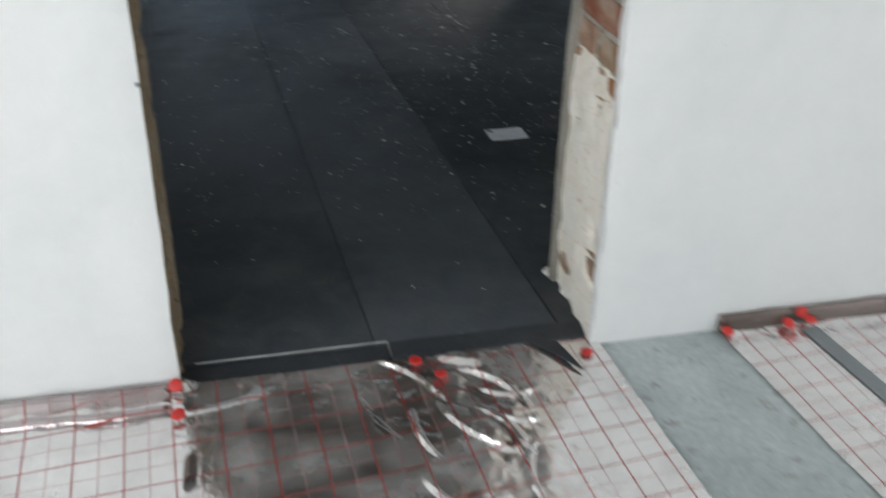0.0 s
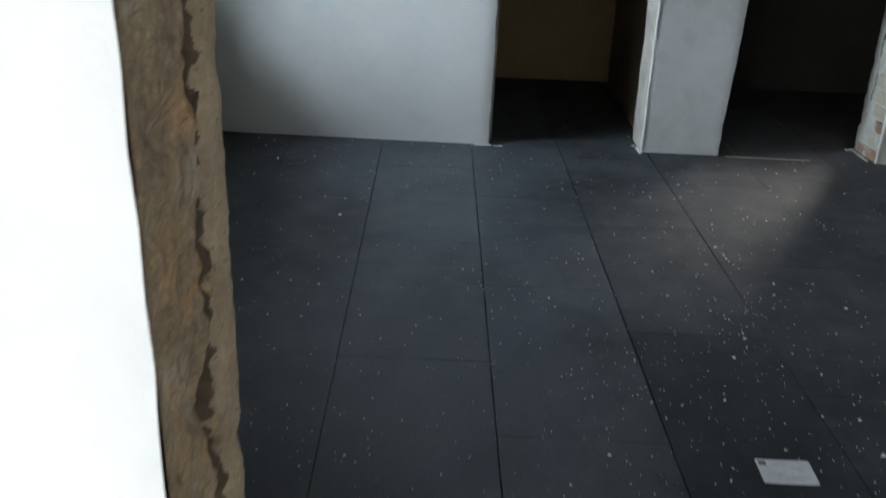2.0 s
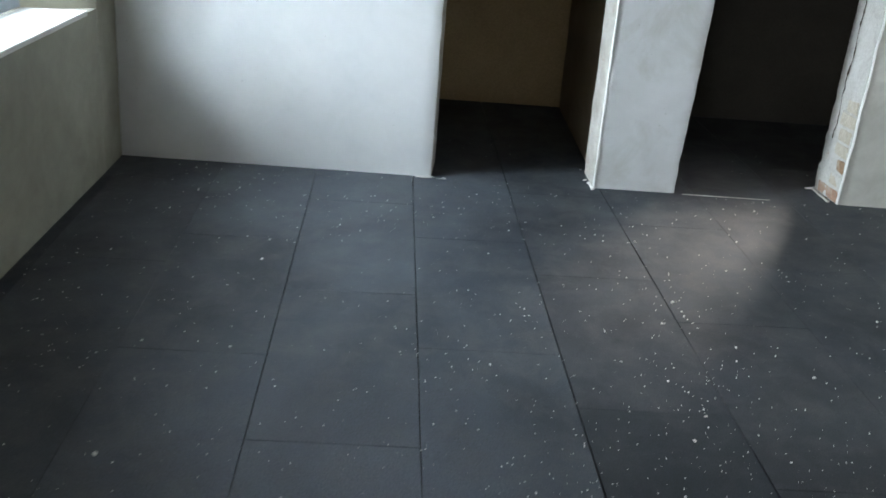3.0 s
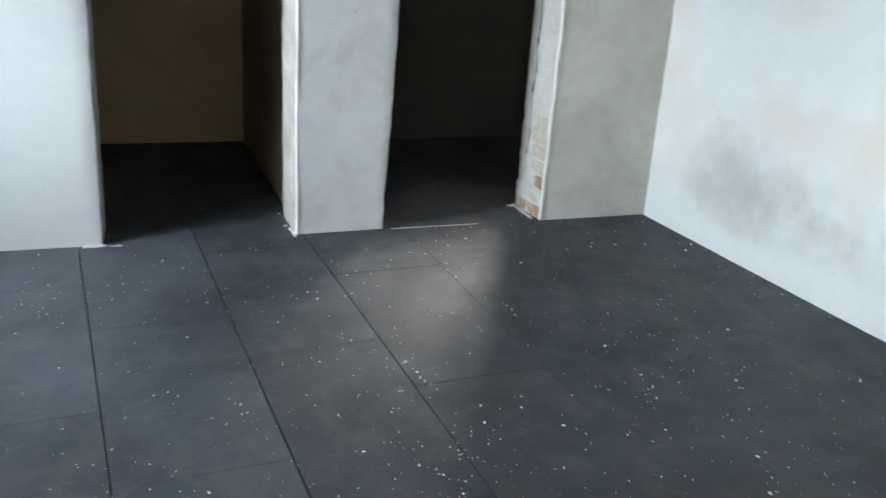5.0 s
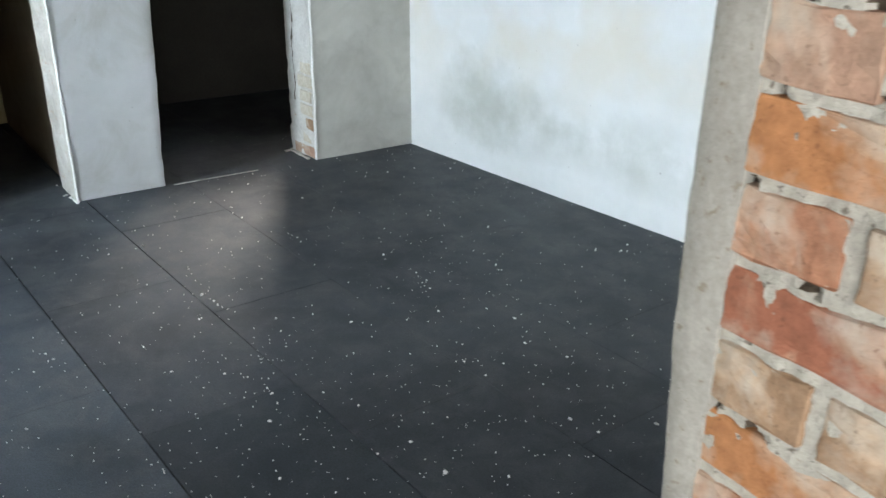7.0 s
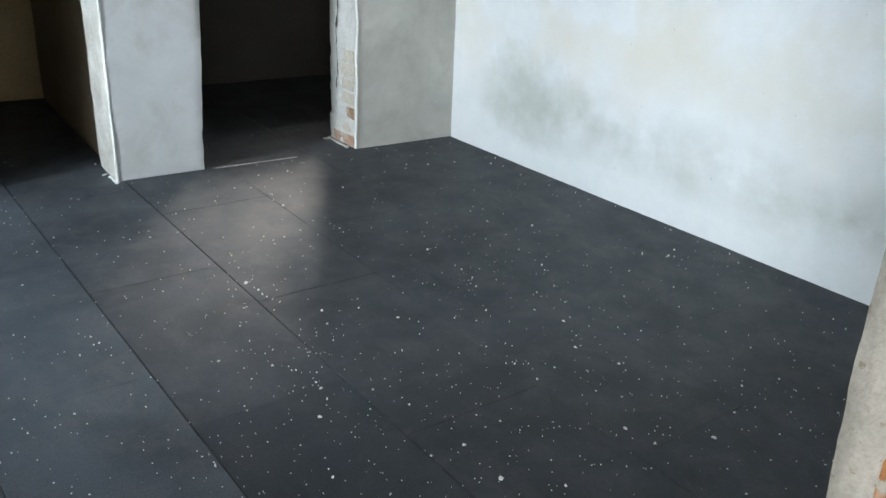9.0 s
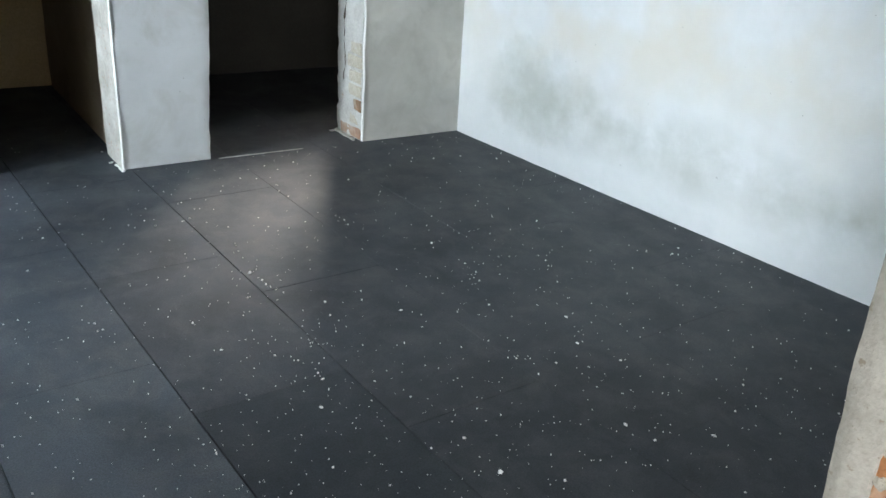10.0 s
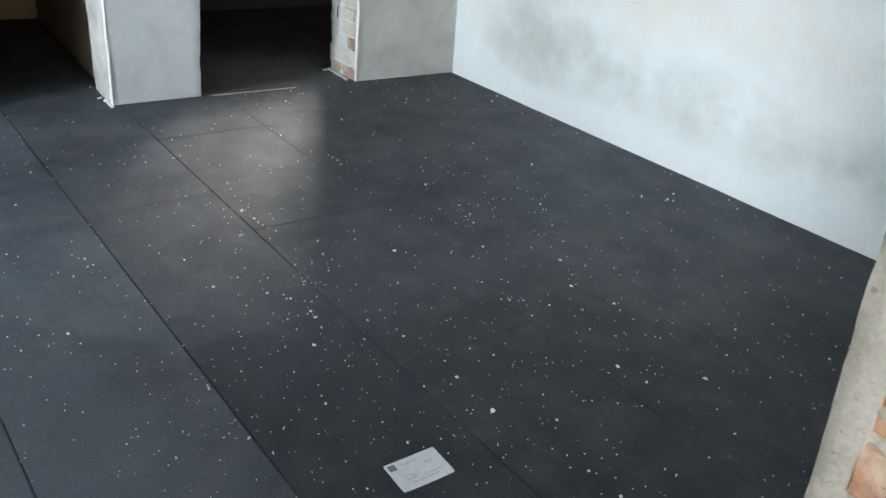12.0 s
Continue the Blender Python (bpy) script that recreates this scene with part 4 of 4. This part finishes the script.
def strip_on_floor(name, a, b, width, z, material, thick=0.0012, rag=0.18, label="", category=""):
    """A thin flat strip from a to b."""
    a, b = Vector((*a, 0)), Vector((*b, 0))
    along = (b - a).normalized()
    side = Vector((-along.y, along.x, 0)) * width / 2
    n = max(2, round((b - a).length / 0.03))
    verts, faces = [], []
    for k in range(n + 1):
        p = a.lerp(b, k / n)
        w = 1 + rag * noise.noise(p * 17 + Vector((0, 0, 2)))
        for off, dz in ((side * w, 0), (side * w, -thick), (side * -w, -thick), (side * -w, 0)):
            q = p + off
            verts.append((q.x, q.y, z + dz))
    for k in range(n):
        for i in range(4):
            faces.append((4 * k + i, 4 * k + (i + 1) % 4, 4 * k + 4 + (i + 1) % 4, 4 * k + 4 + i))
    faces += [(0, 1, 2, 3), (4 * n + 3, 4 * n + 2, 4 * n + 1, 4 * n)]
    return tagged(mesh_object(name, verts, faces, [material]), label, category)


strip_on_floor("tape_strip", (2.052, 1.585), (2.150, 0.92), 0.046, -0.003, grey_tape, 0.0035, 0.05, "grey adhesive tape stuck on the heating foil", "tape")


def foil_clip(x, y, z, lean=0.0, turn=0.0):
    """A red fixing clip: a domed disc on a short barbed stem."""
    c = thing("foil_clip", "small round red plastic fixing clip pushed through the foil", "clip", "clips along the foil edge")
    c.matrix_world = pose(x, y, z, lean, 0, turn)
    bm = bmesh.new()
    prof = ((0.0, 0.0058), (0.009, 0.0052), (0.0148, 0.0034), (0.0162, 0.0014), (0.0156, 0.0))
    rings = [[bm.verts.new((r * math.cos(k * math.tau / 18), r * math.sin(k * math.tau / 18), h)) for k in range(18)] for r, h in prof[1:]]
    tip = bm.verts.new((0, 0, prof[0][1]))
    for k in range(18):
        bm.faces.new((tip, rings[0][k], rings[0][(k + 1) % 18]))
        for a, b in zip(rings, rings[1:]):
            bm.faces.new((a[k], b[k], b[(k + 1) % 18], a[(k + 1) % 18]))
    bm.faces.new(rings[-1][::-1])
    for f in bm.faces:
        f.smooth = True
    part("head", bm, red_plastic, c)
    stem = bmesh.new()
    bmesh.ops.create_cone(stem, cap_ends=True, segments=8, radius1=0.0012, radius2=0.003, depth=0.016, matrix=Matrix.Translation((0, 0, -0.008)))
    part("stem", stem, red_plastic, c)
    return c


for x, y, z, lean, turn in ((1.424, 1.588, 0.000, 0, 0), (0.432, 1.532, 0.010, 20, 10), (0.990, 1.622, 0.008, 8, 0), (1.042, 1.564, 0.008, -6, 40), (2.030, 1.606, 0.036, 68, 0), (1.990, 1.592, 0.014, 24, 0), (2.055, 1.594, 0.016, 20, 0), (1.818, 1.598, 0.006, 22, 0), (0.426, 1.606, 0.032, 50, 0), (0.01, 1.545, 0.012, 30, 0)):
    foil_clip(x, y, z, lean, turn)

# white cut edge of the board in the doorway
strip_on_floor("board_edge", (0.462, 1.7150), (0.934, 1.7190), 0.0012, 0.0006, foam_white, 0.003, 1.1, "thin white cut edge of the black boards", "board edge")
strip_on_floor("board_edge", (0.9355, 1.7195), (0.9365, 1.662), 0.0012, 0.0006, foam_white, 0.003, 1.1, "short white cut edge of the black boards", "board edge")


def offcut():
    """A tapering sliver of black board that lies across the foil, curling a little."""
    verts, faces = [], []
    a, b, c = Vector((1.275, 1.672, 0)), Vector((1.360, 1.640, 0)), Vector((1.389, 1.522, 0))
    n = 12
    for k in range(n + 1):
        t = k / n
        p, q = a.lerp(c, t), b.lerp(c, t ** 1.3)
        q = p.lerp(q, 1 - 0.04 * t)
        z = 0.004 + 0.004 * math.sin(t * 2.6)
        for v, dz in ((p, 0.0), (q, 0.001), (q, -0.003), (p, -0.004)):
            verts.append((v.x, v.y, z + dz))
    for k in range(n):
        for i in range(4):
            faces.append((4 * k + i, 4 * k + (i + 1) % 4, 4 * k + 4 + (i + 1) % 4, 4 * k + 4 + i))
    faces.append((0, 1, 2, 3))
    return tagged(mesh_object("board_offcut", verts, faces, [board_fresh]), "thin black sliver of board lying across the foil", "offcut")


offcut()


def film_curl():
    """A loose curl of dark film standing on the foil as a small arch."""
    verts, faces = [], []
    n = 14
    for k in range(n + 1):
        t = k / n
        ang = math.pi * t
        x, z = 0.462 - 0.012 * math.cos(ang), -0.006 + 0.022 * math.sin(ang)
        for dy, dr in ((-0.030, 0), (0.030, 0), (0.030, 0.0015), (-0.030, 0.0015)):
            verts.append((x - dr * math.cos(ang), 1.368 + dy + 0.02 * (t - 0.5), z + dr * math.sin(ang)))
    for k in range(n):
        for i in range(4):
            faces.append((4 * k + i, 4 * k + (i + 1) % 4, 4 * k + 4 + (i + 1) % 4, 4 * k + 4 + i))
    return tagged(mesh_object("film_curl", verts, faces, [edge_film], None, True), "small dark curl of loose film on the foil", "film scrap")


film_curl()

# ---- the card on the floor ----
def card():
    c = thing("card", "white printed card lying flat on the black boards", "card")
    c.matrix_world = pose(1.573, 2.866, 0.0002, 0, 0, 2.6)
    w, d = 0.146, 0.098
    def height(x, y):
        return 0.0016 + 0.0014 * (x / w) ** 2 * 4 + 0.0008 * noise.noise((x * 20, y * 20, 0))
    bm = bmesh.new()
    cols, rows = 12, 8
    def sheet(dz):
        out = []
        for r in range(rows + 1):
            for k in range(cols + 1):
                x, y = (k / cols - 0.5) * w, (r / rows - 0.5) * d
                if k in (0, cols) and r in (0, rows):
                    x, y = x * 0.985, y * 0.98
                out.append(bm.verts.new((x, y, height(x, y) + dz)))
        return out
    top, low = sheet(0.0), sheet(-0.0007)
    n = cols + 1
    for r in range(rows):
        for k in range(cols):
            i = r * n + k
            bm.faces.new((top[i], top[i + 1], top[i + n + 1], top[i + n]))
            bm.faces.new((low[i + n], low[i + n + 1], low[i + 1], low[i]))
    rim = [r for r in range(n)] + [r * n + cols for r in range(1, rows + 1)] + [rows * n + k for k in range(cols - 1, -1, -1)] + [r * n for r in range(rows - 1, 0, -1)]
    for i, j in zip(rim, rim[1:] + rim[:1]):
        bm.faces.new((low[i], low[j], top[j], top[i]))
    part("sheet", bm, paper, c)

    def bar(x0, x1, y0, y1, material):
        b = bmesh.new()
        k = 6
        lo = [b.verts.new((x0 + (x1 - x0) * i / k, y0, height(x0 + (x1 - x0) * i / k, y0) + 0.0004)) for i in range(k + 1)]
        hi = [b.verts.new((x0 + (x1 - x0) * i / k, y1, height(x0 + (x1 - x0) * i / k, y1) + 0.0004)) for i in range(k + 1)]
        for i in range(k):
            b.faces.new((lo[i], lo[i + 1], hi[i + 1], hi[i]))
        part("print_bar", b, material, c)
    bar(-0.066, -0.046, 0.022, 0.042, print_dark)
    for x0, x1, y in ((-0.030, 0.012, 0.030), (-0.050, -0.030, -0.006), (-0.026, -0.012, -0.010), (-0.044, -0.014, -0.018), (-0.036, 0.040, -0.032), (0.0, 0.052, -0.022), (0.02, 0.05, 0.012)):
        bar(x0, x1, y, y + 0.0035, print_grey)
    return c


card()

# ---- plaster debris ----
def chip(verts, faces, x, y, r, h, rng):
    """One flat, angular crumb."""
    n = rng.choice((5, 5, 6))
    turn, base = rng.random() * 6.3, len(verts)
    stretch = 0.42 + 0.5 * rng.random()
    for rad, z in ((0.92, -0.0006), (1.0, h * 0.45), (0.55, h)):
        for k in range(n):
            a = turn + math.tau * k / n
            rr = r * rad * (0.72 + 0.5 * rng.random())
            dx, dy = rr * math.cos(a), rr * math.sin(a) * stretch
            c, s = math.cos(turn), math.sin(turn)
            verts.append((x + dx * c - dy * s, y + dx * s + dy * c, z))
    for lvl in range(2):
        for k in range(n):
            a, b = base + lvl * n + k, base + lvl * n + (k + 1) % n
            faces.append((a, b, b + n, a + n))
    faces.append(tuple(base + 2 * n + k for k in range(n)))


rng = random.Random(5)
verts, faces = [], []
BIG = ((2.315, 2.971, 0.0095), (1.861, 2.968, 0.0110), (1.557, 3.433, 0.0080), (2.043, 3.828, 0.0080), (2.481, 3.386, 0.0085), (1.666, 4.301, 0.0120), (2.516, 2.814, 0.0105), (2.560, 3.543, 0.0080), (1.297, 2.586, 0.0055), (-0.103, 3.177, 0.0105), (0.05, 4.42, 0.010), (1.62, 3.56, 0.009))
for x, y, r in BIG:
    chip(verts, faces, x, y, r * 0.85, r * 0.5, rng)
made = 0
while made < 2250:
    x, y = rng.uniform(-0.8, 3.6), rng.uniform(1.85, 6.3)
    if not west_x(y) + 0.03 < x < east_x(y) - 0.03 or NORTH - 0.02 < y < NORTH_BACK + 0.02:
        continue
    dense = 0.29 + 0.71 * math.exp(-((x - 1.9) / 0.95) ** 2 - ((y - 3.1) / 0.95) ** 2)
    dense *= 0.35 + 1.3 * max(0.0, 0.5 + noise.noise((x * 1.7, y * 1.7, 4)))
    if y > NORTH:
        dense *= 0.25
    if y < 2.3 and x < 1.4:
        dense *= 0.35
    if rng.random() > dense:
        continue
    made += 1
    r = 0.0012 + 0.0017 * rng.random() ** 1.6
    if rng.random() < 0.07:
        r = rng.uniform(0.0032, 0.0055)
    chip(verts, faces, x, y, r, r * rng.uniform(0.6, 1.2), rng)
tagged(mesh_object("plaster_crumbs", verts, faces, [crumb_white]), "scattered white plaster crumbs on the black boards", "debris", kind="stuff")


def shard(x, y, length, width, height, turn, material, label):
    """A broken flake of plaster."""
    bm = block(-length / 2, length / 2, -width / 2, width / 2, 0, height, 0.002)
    bmesh.ops.subdivide_edges(bm, edges=[e for e in bm.edges if e.calc_length() > 0.02], cuts=3, use_grid_fill=True)
    for v in bm.verts:
        v.co += noise.noise_vector(v.co * 55 + Vector((x * 7, y, 0))) * 0.006
        v.co.z = max(0.0, v.co.z)
    me = bpy.data.meshes.new("plaster_flake")
    bm.to_mesh(me)
    bm.free()
    me.materials.append(material)
    ob = tagged(new("plaster_flake", me), label, "debris", "plaster flakes at the wall foot")
    ob.matrix_world = pose(x, y, -0.001, 0, 0, turn)


shard(0.635, NORTH - 0.016, 0.095, 0.016, 0.008, 2, bead_white, "white plaster flake at the foot of the opening")
shard(0.720, NORTH - 0.02, 0.05, 0.010, 0.005, -5, bead_white, "white plaster flake at the foot of the opening")
shard(1.490, NORTH + 0.02, 0.010, 0.10, 0.008, 7, bead_white, "white plaster flake along the pier foot")
shard(1.470, NORTH_BACK - 0.14, 0.022, 0.012, 0.006, 30, bead_white, "small white plaster flake beside the pier")
shard(1.500, NORTH - 0.016, 0.016, 0.012, 0.006, 50, bead_white, "small white plaster flake beside the pier")
shard(2.712, NORTH + 0.13, 0.018, 0.19, 0.012, 4, rough_reveal, "sandy plaster ridge at the foot of the stub")
shard(2.690, NORTH_BACK - 0.02, 0.050, 0.016, 0.009, 8, bead_white, "white plaster flake at the foot of the stub")
shard(1.437, 1.945, 0.026, 0.020, 0.012, 20, bead_white, "white plaster lump at the foot of the brick jamb")
shard(1.452, 1.845, 0.014, 0.020, 0.010, 60, bead_white, "white plaster lump at the foot of the brick jamb")
shard(1.462, 1.760, 0.012, 0.10, 0.010, 8, mortar, "crumbled mortar along the brick jamb foot")
strip_on_floor("plaster_line", (1.960, NORTH + 0.002), (2.408, NORTH + 0.004), 0.0060, 0.0022, old_lime, 0.0035, 0.5, "thin white plaster line across the second opening", "debris")

# a nail left in the plaster edge of the doorway
nail = bmesh.new()
bmesh.ops.create_cone(nail, cap_ends=True, segments=10, radius1=0.0045, radius2=0.0040, depth=0.004, matrix=pose(LEFT_X + 0.030 * 0.753 - 0.004, SOUTH - 0.006, 0.753, 90))
bmesh.ops.create_cone(nail, cap_ends=True, segments=8, radius1=0.0016, radius2=0.0016, depth=0.03, matrix=pose(LEFT_X + 0.030 * 0.753 - 0.004, SOUTH + 0.006, 0.753, 90))
tagged(part("nail", nail, grey_tape, None), "grey nail head in the white plaster edge", "nail")
